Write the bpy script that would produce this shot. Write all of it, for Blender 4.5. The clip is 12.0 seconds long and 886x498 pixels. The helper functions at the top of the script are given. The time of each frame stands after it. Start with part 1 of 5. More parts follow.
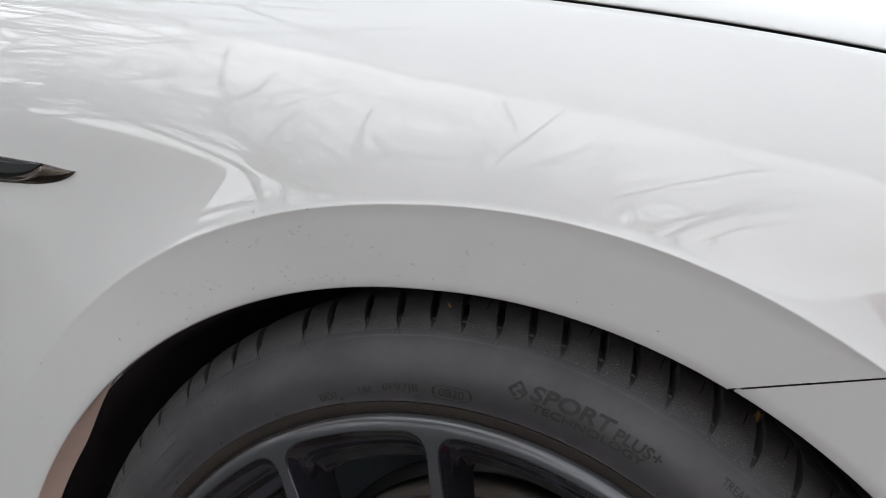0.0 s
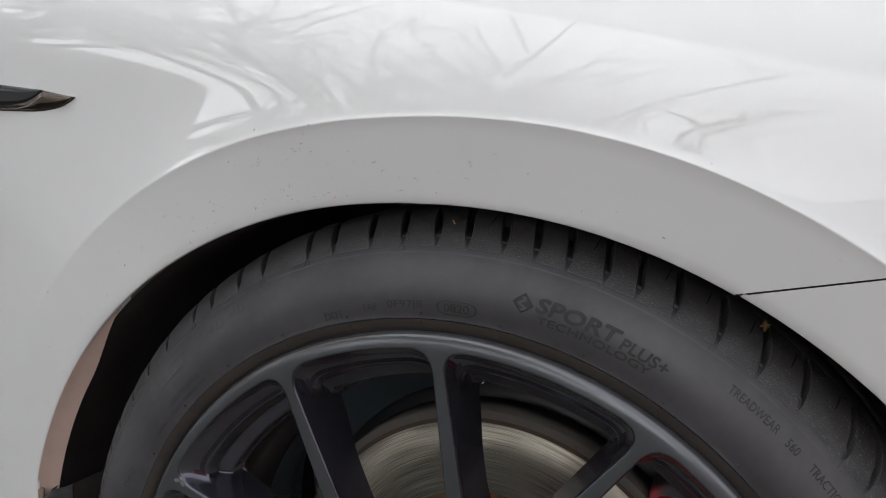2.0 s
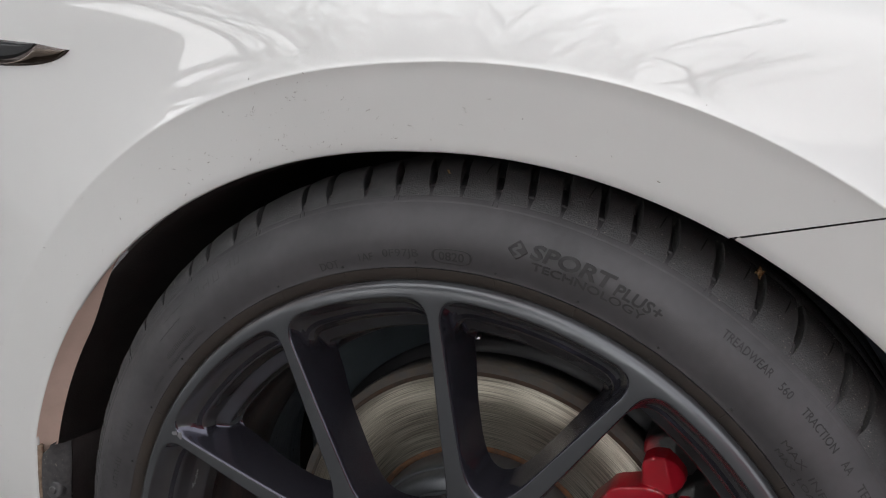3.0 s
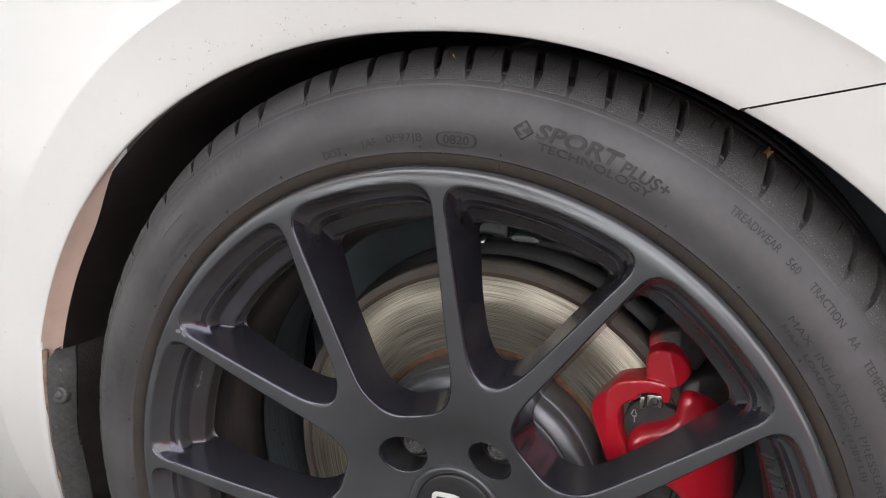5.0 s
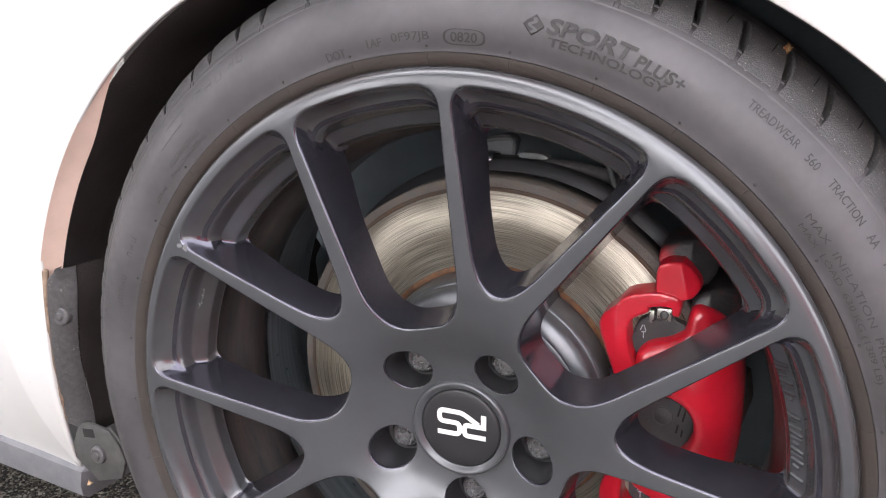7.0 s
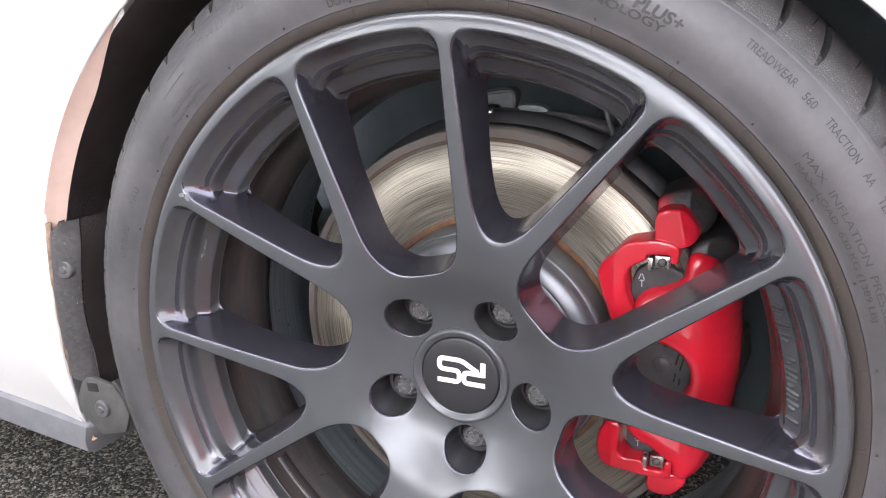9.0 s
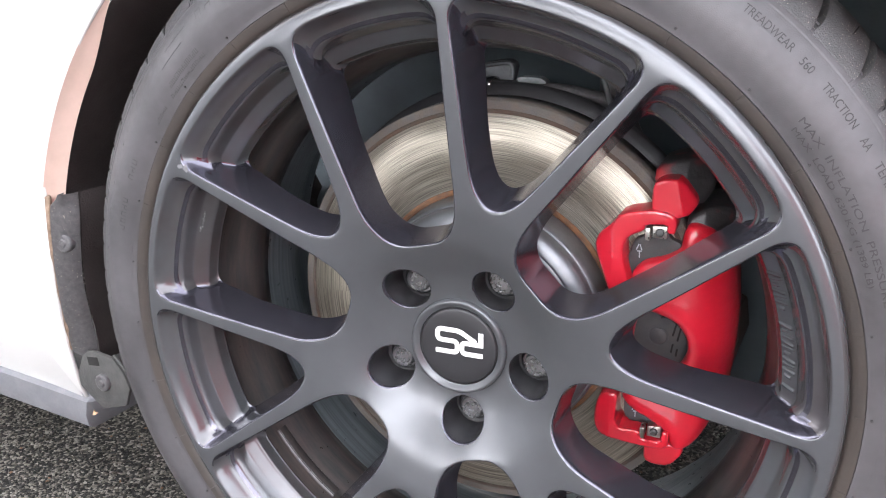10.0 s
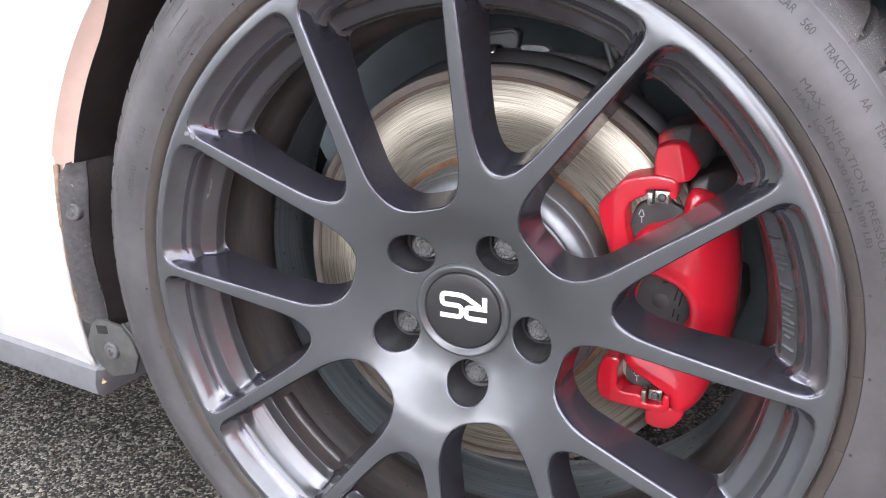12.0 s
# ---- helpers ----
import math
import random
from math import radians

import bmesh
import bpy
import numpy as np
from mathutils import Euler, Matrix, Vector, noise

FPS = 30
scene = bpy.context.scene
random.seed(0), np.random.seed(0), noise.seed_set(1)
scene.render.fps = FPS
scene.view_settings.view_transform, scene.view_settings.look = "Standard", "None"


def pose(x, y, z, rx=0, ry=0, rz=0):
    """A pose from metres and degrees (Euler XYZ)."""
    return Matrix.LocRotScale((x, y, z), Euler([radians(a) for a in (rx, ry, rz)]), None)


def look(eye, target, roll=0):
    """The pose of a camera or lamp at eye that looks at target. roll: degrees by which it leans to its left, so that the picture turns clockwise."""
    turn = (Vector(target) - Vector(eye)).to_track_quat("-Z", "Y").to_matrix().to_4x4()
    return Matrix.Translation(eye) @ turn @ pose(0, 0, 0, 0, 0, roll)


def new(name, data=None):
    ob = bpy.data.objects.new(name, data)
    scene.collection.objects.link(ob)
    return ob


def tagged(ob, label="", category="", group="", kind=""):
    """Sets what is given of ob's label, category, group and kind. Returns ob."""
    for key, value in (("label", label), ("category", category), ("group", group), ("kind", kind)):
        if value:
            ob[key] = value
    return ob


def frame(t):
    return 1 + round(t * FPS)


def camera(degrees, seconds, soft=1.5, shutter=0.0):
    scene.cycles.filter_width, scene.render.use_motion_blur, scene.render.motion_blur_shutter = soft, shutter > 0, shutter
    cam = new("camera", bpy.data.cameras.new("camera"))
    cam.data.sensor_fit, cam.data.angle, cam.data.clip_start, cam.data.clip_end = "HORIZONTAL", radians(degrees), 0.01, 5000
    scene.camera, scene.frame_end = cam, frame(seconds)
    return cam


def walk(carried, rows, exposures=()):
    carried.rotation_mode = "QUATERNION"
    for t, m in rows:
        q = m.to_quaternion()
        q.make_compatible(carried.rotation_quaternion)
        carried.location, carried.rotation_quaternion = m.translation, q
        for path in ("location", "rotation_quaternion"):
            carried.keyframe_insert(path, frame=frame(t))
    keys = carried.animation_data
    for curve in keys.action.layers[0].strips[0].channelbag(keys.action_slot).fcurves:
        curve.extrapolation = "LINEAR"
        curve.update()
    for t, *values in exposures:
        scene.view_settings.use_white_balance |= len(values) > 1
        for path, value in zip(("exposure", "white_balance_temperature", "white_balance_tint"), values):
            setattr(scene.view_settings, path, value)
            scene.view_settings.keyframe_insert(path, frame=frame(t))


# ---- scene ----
cam = camera(55.27, 12.0, 1.1)
PATH = [
    (0, 0.2707, -0.4895, 0.7533, 82.253, -0.245, 29.844),
    (0.5, 0.2709, -0.4910, 0.7494, 82.083, -0.207, 29.788),
    (1, 0.2728, -0.4889, 0.7427, 81.541, 0.132, 30.204),
    (1.5, 0.2733, -0.4883, 0.7340, 80.616, 0.377, 30.337),
    (2, 0.2736, -0.4874, 0.7238, 79.641, 0.554, 30.366),
    (2.5, 0.2748, -0.4877, 0.7142, 78.884, 0.612, 30.370),
    (3, 0.2783, -0.4890, 0.7035, 78.381, 0.623, 30.389),
    (5, 0.2801, -0.4946, 0.6531, 76.030, 0.646, 30.605),
    (5.5, 0.2796, -0.4926, 0.6421, 75.467, 0.646, 30.627),
    (6, 0.2794, -0.4910, 0.6309, 74.930, 0.645, 30.672),
    (6.5, 0.2785, -0.4914, 0.6212, 74.292, 0.595, 30.780),
    (7, 0.2763, -0.4932, 0.6134, 73.669, 0.553, 30.853),
    (9, 0.2837, -0.5019, 0.5911, 72.531, 0.519, 31.068),
    (9.5, 0.2857, -0.5040, 0.5850, 72.216, 0.527, 31.070),
    (10, 0.2883, -0.5049, 0.5800, 71.683, 0.562, 31.158),
    (10.5, 0.2911, -0.5054, 0.5771, 71.245, 0.623, 31.228),
    (11, 0.2919, -0.5088, 0.5731, 70.999, 0.643, 31.245),
    (11.5, 0.2919, -0.5124, 0.5713, 70.751, 0.691, 31.292),
    (12, 0.2935, -0.5146, 0.5702, 70.536, 0.687, 31.381),
]
# the clip's camera brightens as it sinks from the white wing to the dark wheel
EXPOSURE = [(0.0, 0.66, 6450, 9), (1.5, 0.73, 6450, 9), (2.5, 0.82, 6500, 9), (3.2, 0.95, 6600, 10), (4.8, 1.7, 6680, 10), (5.5, 1.99, 6720, 12), (6.5, 2.40, 6680, 15), (7.2, 2.66, 6620, 15), (9.0, 2.96, 6430, 14), (12.0, 3.07, 6330, 13)]
walk(cam, [(t, pose(x, y, z, rx, ry, rz)) for t, x, y, z, rx, ry, rz in PATH], EXPOSURE)

# ---------------------------------------------------------------- light
world = bpy.data.worlds.new("overcast_sky")
scene.world = world
world.use_nodes = True
wn = world.node_tree.nodes
sky = wn.new("ShaderNodeTexSky")
sky.sky_type = 'NISHITA'
sky.sun_disc = False
sky.sun_elevation = radians(25)
sky.sun_rotation = radians(189)
sky.air_density = 1.0
sky.dust_density = 2.0
wn["Background"].inputs["Strength"].default_value = 0.132
pale = wn.new("ShaderNodeHueSaturation")
pale.inputs["Saturation"].default_value = 0.35
world.node_tree.links.new(sky.outputs[0], pale.inputs["Color"])
cloud = wn.new("ShaderNodeMix")
cloud.data_type = 'RGBA'
cloud.inputs[0].default_value = 0.86
cloud.inputs[7].default_value = (7.2, 7.4, 7.8, 1)
world.node_tree.links.new(pale.outputs[0], cloud.inputs[6])
world.node_tree.links.new(cloud.outputs[2], wn["Background"].inputs["Color"])

sun = new("sun", bpy.data.lights.new("sun", 'SUN'))
sun.data.energy = 1.6
sun.data.angle = radians(120)
sun.data.color = (1.0, 0.985, 0.97)
sun.matrix_world = look((-1.7, -3.0, 0.8), (0, 0, 0))


# ---------------------------------------------------------------- materials
def material(name, color, rough=0.5, metal=0.0, coat=0.0, coat_rough=0.05, grain=0.0, scale=300.0, color2=None, cscale=12.0,
             bump=0.0, bscale=600.0, spec=0.5, detail=4.0, stretch=None):
    m = bpy.data.materials.new(name)
    m.use_nodes = True
    nt = m.node_tree
    b = nt.nodes["Principled BSDF"]
    b.inputs["Base Color"].default_value = (*color, 1)
    b.inputs["Roughness"].default_value = rough
    b.inputs["Metallic"].default_value = metal
    b.inputs["Coat Weight"].default_value = coat
    b.inputs["Coat Roughness"].default_value = coat_rough
    b.inputs["Specular IOR Level"].default_value = spec
    tc = nt.nodes.new("ShaderNodeTexCoord")
    if color2:
        n1 = nt.nodes.new("ShaderNodeTexNoise")
        n1.inputs["Scale"].default_value = cscale
        n1.inputs["Detail"].default_value = detail
        n1.inputs["Roughness"].default_value = 0.65
        r = nt.nodes.new("ShaderNodeMapRange")
        r.inputs[1].default_value, r.inputs[2].default_value = 0.35, 0.68
        mix = nt.nodes.new("ShaderNodeMix")
        mix.data_type = 'RGBA'
        mix.inputs[6].default_value = (*color, 1)
        mix.inputs[7].default_value = (*color2, 1)
        if stretch:
            mp = nt.nodes.new("ShaderNodeMapping")
            mp.inputs["Scale"].default_value = stretch
            nt.links.new(tc.outputs["Object"], mp.inputs["Vector"])
            nt.links.new(mp.outputs[0], n1.inputs["Vector"])
        else:
            nt.links.new(tc.outputs["Object"], n1.inputs["Vector"])
        nt.links.new(n1.outputs["Fac"], r.inputs[0])
        nt.links.new(r.outputs[0], mix.inputs[0])
        nt.links.new(mix.outputs[2], b.inputs["Base Color"])
    if grain:
        n2 = nt.nodes.new("ShaderNodeTexNoise")
        n2.inputs["Scale"].default_value = scale
        n2.inputs["Detail"].default_value = 3
        r2 = nt.nodes.new("ShaderNodeMapRange")
        r2.inputs[3].default_value, r2.inputs[4].default_value = rough - grain, rough + grain
        nt.links.new(tc.outputs["Object"], n2.inputs["Vector"])
        nt.links.new(n2.outputs["Fac"], r2.inputs[0])
        nt.links.new(r2.outputs[0], b.inputs["Roughness"])
    if bump:
        n3 = nt.nodes.new("ShaderNodeTexNoise")
        n3.inputs["Scale"].default_value = bscale
        n3.inputs["Detail"].default_value = 5
        bp = nt.nodes.new("ShaderNodeBump")
        bp.inputs["Strength"].default_value = bump
        bp.inputs["Distance"].default_value = 0.001
        nt.links.new(tc.outputs["Object"], n3.inputs["Vector"])
        nt.links.new(n3.outputs["Fac"], bp.inputs["Height"])
        nt.links.new(bp.outputs[0], b.inputs["Normal"])
    return m


white_paint = material("white_paint", (0.665, 0.661, 0.648), 0.5, coat=1.0, coat_rough=0.012, color2=(0.64, 0.637, 0.625), cscale=6, bump=0.012, bscale=900, spec=0.25)
white_paint.node_tree.nodes["Principled BSDF"].inputs["Coat IOR"].default_value = 1.7
# the flange's peach tint stands for reddish light reflected in it
peach_lit_edge = material("flange_red_bounce", (0.62, 0.45, 0.38), 0.5, color2=(0.55, 0.40, 0.33), cscale=30)
black_plastic = material("black_plastic", (0.050, 0.048, 0.051), 0.5, grain=0.15, color2=(0.082, 0.079, 0.08), cscale=240, bump=0.4, bscale=900)
liner_felt = material("liner_plastic", (0.024, 0.019, 0.018), 0.75, color2=(0.038, 0.031, 0.030), cscale=25, bump=0.6, bscale=500, spec=0.3)
# lightened blue-grey stands for the haze over the dark housing
housing_haze_grey = material("housing_haze_grey", (0.14, 0.172, 0.192), 0.6, color2=(0.10, 0.12, 0.133), cscale=9, bump=0.3, bscale=300)
trim_plastic = material("skirt_plastic", (0.12, 0.123, 0.135), 0.45, grain=0.12, color2=(0.16, 0.16, 0.17), cscale=45, bump=0.35, bscale=700)
joint_black = material("joint_black", (0.006, 0.006, 0.006), 0.9, color2=(0.012, 0.011, 0.01), cscale=90)
scuffed_plastic = material("scuffed_plastic", (0.036, 0.0365, 0.036), 0.6, grain=0.15, color2=(0.062, 0.061, 0.058), cscale=70, bump=0.5, bscale=500)
dirt_brown = material("dirt_line", (0.16, 0.11, 0.075), 0.9, color2=(0.30, 0.22, 0.16), cscale=160, bump=0.8, bscale=700)
gloss_black = material("gloss_black", (0.012, 0.012, 0.013), 0.12)
dark_chrome_edge = material("chrome_edge", (0.28, 0.25, 0.24), 0.2, metal=1.0, color2=(0.16, 0.12, 0.11), cscale=90)
# the blade's brown is the reflected ground, put into the chrome's colour
ground_toned_chrome = material("ground_toned_chrome", (0.13, 0.10, 0.08), 0.15, metal=1.0, color2=(0.06, 0.05, 0.042), cscale=40)
rim_paint = material("satin_gunmetal", (0.089, 0.093, 0.100), 0.24, metal=0.45, grain=0.012, scale=300, color2=(0.076, 0.0795, 0.086), cscale=14, spec=0.55)
# violet tint of the openings' walls paints in what they reflect
rim_gloss = material("gloss_gunmetal", (0.100, 0.098, 0.120), 0.16, metal=0.82, grain=0.02, scale=500, color2=(0.074, 0.071, 0.090), cscale=20)
# bluish and brown tones paint the reflected bands on the ledges
rim_shade = material("reflection_toned_gunmetal", (0.108, 0.116, 0.124), 0.2, metal=0.55, grain=0.03, scale=300, color2=(0.082, 0.072, 0.074), cscale=12, spec=0.5)
barrel_brown = material("brown_dusted_barrel", (0.105, 0.086, 0.080), 0.32, metal=0.4, grain=0.1, scale=160, color2=(0.046, 0.050, 0.054), cscale=4, stretch=(4, 30, 4), detail=8)
barrel_paint = material("dusty_barrel", (0.24, 0.28, 0.30), 0.32, metal=0.4, grain=0.12, scale=160, color2=(0.14, 0.16, 0.172), cscale=3, stretch=(3, 110, 3), detail=7)
rubber = material("tyre_rubber", (0.035, 0.0333, 0.0355), 0.55, grain=0.1, scale=200, color2=(0.062, 0.0585, 0.0620), cscale=16, bump=0.14, bscale=1600)
bead_rubber = material("bead_rubber", (0.026, 0.0215, 0.019), 0.5, grain=0.1, color2=(0.037, 0.029, 0.024), cscale=30, bump=0.2, bscale=900)
groove_rubber = material("tread_rubber", (0.043, 0.0425, 0.044), 0.65, grain=0.1, color2=(0.070, 0.067, 0.068), cscale=30, bump=0.6, bscale=900)
# moulded in the same rubber; the darker tone paints the shade of the relief
faint_letter_shade = material("faint_letter_shade", (0.026, 0.0255, 0.026), 0.7, color2=(0.042, 0.041, 0.042), cscale=30, spec=0.4)
# bolder letters: darker for less dust and for shade painted on their relief
letter_rubber = material("letter_rubber", (0.027, 0.0265, 0.027), 0.75, color2=(0.040, 0.039, 0.039), cscale=60, spec=0.3)
# black of cap and backing plate, also used as painted shade in the bolt holes
cap_recess_black = material("cap_recess_black", (0.016, 0.016, 0.018), 0.42, grain=0.06, bump=0.1, bscale=1800)
cap_white = material("cap_white", (0.62, 0.62, 0.61), 0.4, color2=(0.56, 0.56, 0.55), cscale=60)
red_paint = material("caliper_red", (0.50, 0.011, 0.026), 0.3, coat=0.9, coat_rough=0.04, color2=(0.43, 0.009, 0.022), cscale=25, bump=0.45, bscale=140)
splashed_casting = material("splashed_casting", (0.022, 0.021, 0.022), 0.45, color2=(0.30, 0.008, 0.016), cscale=16, bump=0.4, bscale=300)
for node in splashed_casting.node_tree.nodes:
    if node.type == 'MAP_RANGE':        # the red lies in sharp-edged patches on the black
        node.inputs[1].default_value, node.inputs[2].default_value = 0.49, 0.62
cast_dark = material("dark_casting", (0.032, 0.034, 0.038), 0.5, grain=0.1, color2=(0.052, 0.050, 0.048), cscale=60, bump=0.3)
bolt_black = material("bolt_black", (0.26, 0.26, 0.27), 0.28, metal=0.85, grain=0.08, bump=0.1)
collar_steel = material("collar_steel", (0.42, 0.42, 0.43), 0.25, metal=1.0, grain=0.06)
steel = material("bare_steel", (0.55, 0.53, 0.5), 0.3, metal=1.0, grain=0.1)
hat_steel = material("disc_hat", (0.20, 0.21, 0.225), 0.4, metal=0.75, grain=0.08, color2=(0.165, 0.17, 0.18), cscale=50)
rust = material("rust", (0.19, 0.085, 0.035), 0.85, color2=(0.075, 0.045, 0.032), cscale=130, bump=0.8, bscale=700)
edge_rust = material("edge_rust", (0.085, 0.082, 0.078), 0.7, color2=(0.11, 0.088, 0.07), cscale=90, bump=0.6, bscale=700)
rust_stain = material("rust_stain", (0.080, 0.043, 0.026), 0.8, color2=(0.050, 0.046, 0.042), cscale=45, bump=0.7, bscale=700)


def disc_material():
    """Ground steel: fine rings of scratches round the axle."""
    m = bpy.data.materials.new("brake_disc_steel")
    m.use_nodes = True
    nt = m.node_tree
    b = nt.nodes["Principled BSDF"]
    b.inputs["Metallic"].default_value = 0.6
    tc = nt.nodes.new("ShaderNodeTexCoord")
    sp = nt.nodes.new("ShaderNodeSeparateXYZ")
    nt.links.new(tc.outputs["Object"], sp.inputs[0])
    ln = nt.nodes.new("ShaderNodeVectorMath")
    ln.operation = 'LENGTH'
    nt.links.new(tc.outputs["Object"], ln.inputs[0])
    ang = nt.nodes.new("ShaderNodeMath")
    ang.operation = 'ARCTAN2'
    nt.links.new(sp.outputs[2], ang.inputs[0])
    nt.links.new(sp.outputs[0], ang.inputs[1])
    cx = nt.nodes.new("ShaderNodeCombineXYZ")
    m1 = nt.nodes.new("ShaderNodeMath")
    m1.operation = 'MULTIPLY'
    m1.inputs[1].default_value = 1900
    nt.links.new(ln.outputs["Value"], m1.inputs[0])
    m2 = nt.nodes.new("ShaderNodeMath")
    m2.operation = 'MULTIPLY'
    m2.inputs[1].default_value = 2.2
    nt.links.new(ang.outputs[0], m2.inputs[0])
    nt.links.new(m1.outputs[0], cx.inputs[0])
    nt.links.new(m2.outputs[0], cx.inputs[1])
    nz = nt.nodes.new("ShaderNodeTexNoise")
    nz.inputs["Scale"].default_value = 1.0
    nz.inputs["Detail"].default_value = 5
    nt.links.new(cx.outputs[0], nz.inputs["Vector"])
    r = nt.nodes.new("ShaderNodeValToRGB")
    r.color_ramp.elements[0].position, r.color_ramp.elements[0].color = 0.32, (0.11, 0.098, 0.08, 1)
    r.color_ramp.elements[1].position, r.color_ramp.elements[1].color = 0.68, (0.43, 0.395, 0.325, 1)
    nt.links.new(nz.outputs["Fac"], r.inputs[0])
    nt.links.new(r.outputs[0], b.inputs["Base Color"])
    b.inputs["Roughness"].default_value = 0.3
    b.inputs["Anisotropic"].default_value = 0.88
    tan = nt.nodes.new("ShaderNodeTangent")
    tan.direction_type, tan.axis = 'RADIAL', 'Y'
    nt.links.new(tan.outputs[0], b.inputs["Tangent"])
    bp = nt.nodes.new("ShaderNodeBump")
    bp.inputs["Strength"].default_value = 0.25
    bp.inputs["Distance"].default_value = 0.0005
    nt.links.new(nz.outputs["Fac"], bp.inputs["Height"])
    nt.links.new(bp.outputs[0], b.inputs["Normal"])
    return m


disc_steel = disc_material()


# ---------------------------------------------------------------- mesh helpers
def mesh_from(verts, faces, name="mesh", smooth=True):
    me = bpy.data.meshes.new(name)
    me.from_pydata([tuple(v) for v in verts], [], faces)
    me.validate()
    if smooth:
        me.shade_smooth()
    return me


def part(name, me, mat, parent=None, label="", m=None):
    """Links a mesh, or a bmesh, as one object under a thing or a part."""
    if isinstance(me, bmesh.types.BMesh):
        d = bpy.data.meshes.new(name)
        me.to_mesh(d)
        me.free()
        me = d
    if not me.materials:
        me.materials.append(mat)
    ob = new(name, me)
    if parent:
        ob.parent = parent
    if m is not None:
        ob.matrix_local = m
    if label:
        ob["label"] = label
    return ob


def sharp(me, degrees=35):
    me.set_sharp_from_angle(angle=radians(degrees))
    return me


def grid_faces(rows, cols, closed=False, flip=False):
    f = []
    for i in range(rows - 1):
        for j in range(cols if closed else cols - 1):
            k = (j + 1) % cols
            q = (i * cols + j, i * cols + k, (i + 1) * cols + k, (i + 1) * cols + j)
            f.append(q[::-1] if flip else q)
    return f


def lathe(profile, seg=180, a0=0.0, a1=360.0, name="lathe"):
    """Turns a profile of (radius, out) round the local y axis; out points to -y."""
    full = abs(a1 - a0) >= 359.9
    cols = seg if full else seg + 1
    v = []
    for r, d in profile:
        for j in range(cols):
            t = radians(a0 + (a1 - a0) * j / seg)
            v.append((r * math.cos(t), -d, r * math.sin(t)))
    return mesh_from(v, grid_faces(len(profile), cols, full, True), name)


def smooth_profile(points, n=6):
    """Catmull-Rom through the points."""
    p = [Vector(q) for q in points]
    out = []
    for i in range(len(p) - 1):
        a, b, c, d = p[max(i - 1, 0)], p[i], p[i + 1], p[min(i + 2, len(p) - 1)]
        for k in range(n):
            t = k / n
            out.append(tuple(0.5 * ((2 * b) + (c - a) * t + (2 * a - 5 * b + 4 * c - d) * t * t + (3 * b - a - 3 * c + d) * t ** 3)))
    out.append(tuple(p[-1]))
    return out


def prism(outline, d0, d1, bevel=0.002, seg=2):
    """A plate of outline (x, z) from out d0 (back) to d1 (front), edges rounded."""
    bm = bmesh.new()
    f = bm.faces.new([bm.verts.new((x, -d0, z)) for x, z in outline])
    g = bmesh.ops.extrude_face_region(bm, geom=[f])
    bmesh.ops.translate(bm, vec=(0, d0 - d1, 0), verts=[e for e in g["geom"] if isinstance(e, bmesh.types.BMVert)])
    bmesh.ops.recalc_face_normals(bm, faces=bm.faces)
    if bevel:
        bmesh.ops.bevel(bm, geom=list(bm.edges), offset=bevel, segments=seg, affect='EDGES', profile=0.6, clamp_overlap=True)
    for f in bm.faces:
        f.smooth = True
    me = bpy.data.meshes.new("plate")
    bm.to_mesh(me)
    bm.free()
    return sharp(me, 40)


def box(sx, sy, sz, bevel=0.002, seg=2):
    bm = bmesh.new()
    bmesh.ops.create_cube(bm, size=1)
    bmesh.ops.scale(bm, vec=(sx, sy, sz), verts=bm.verts)
    if bevel:
        bmesh.ops.bevel(bm, geom=list(bm.edges), offset=bevel, segments=seg, affect='EDGES', profile=0.6)
    for f in bm.faces:
        f.smooth = True
    me = bpy.data.meshes.new("box")
    bm.to_mesh(me)
    bm.free()
    return sharp(me, 40)


def tube(points, radius, seg=10):
    """A round pipe along a smooth line through the points."""
    pts = [Vector(q) for q in smooth_profile(points, 8)]
    v = []
    side = Vector((0, 0, 1))
    for i, p in enumerate(pts):
        t = (pts[min(i + 1, len(pts) - 1)] - pts[max(i - 1, 0)]).normalized()
        n = side - side.dot(t) * t
        if n.length < 1e-3:
            n = Vector((1, 0, 0)) - t.x * t
        n.normalize()
        b = t.cross(n)
        side = n
        for k in range(seg):
            w = 2 * math.pi * k / seg
            v.append(p + radius * (math.cos(w) * n + math.sin(w) * b))
    f = grid_faces(len(pts), seg, True)
    f += [tuple(range(seg))[::-1], tuple(range((len(pts) - 1) * seg, len(pts) * seg))]
    return mesh_from(v, f)


def smoothstep(a, b, x):
    t = min(max((x - a) / (b - a), 0.0), 1.0)
    return t * t * (3 - 2 * t)


# ---------------------------------------------------------------- car body
# x: towards the car's front, y: into the car, z: up; the wheel's centre stands over the origin
WHEEL_Z = 0.317
ARCH = (0.0, 0.298)
SEAM = (0.186, 0.6203)      # where the bumper's joint meets the arch
HOOD_Y = 0.06               # the bonnet's joint
car = tagged(new("car"), "white car with pearl paint, parked on wet-looking asphalt", "car")


def lip_radius(phi):
    return 0.3605 + 0.0125 * abs(math.cos(phi)) ** 1.3


def crease_radius(phi):
    return lip_radius(phi) + 0.0555 + 0.004 * math.cos(phi) ** 2 - 0.0035 * smoothstep(radians(62), radians(100), phi)


def lip_y(x):
    return -0.0484 + 0.1437 * x + 0.1117 * x * x


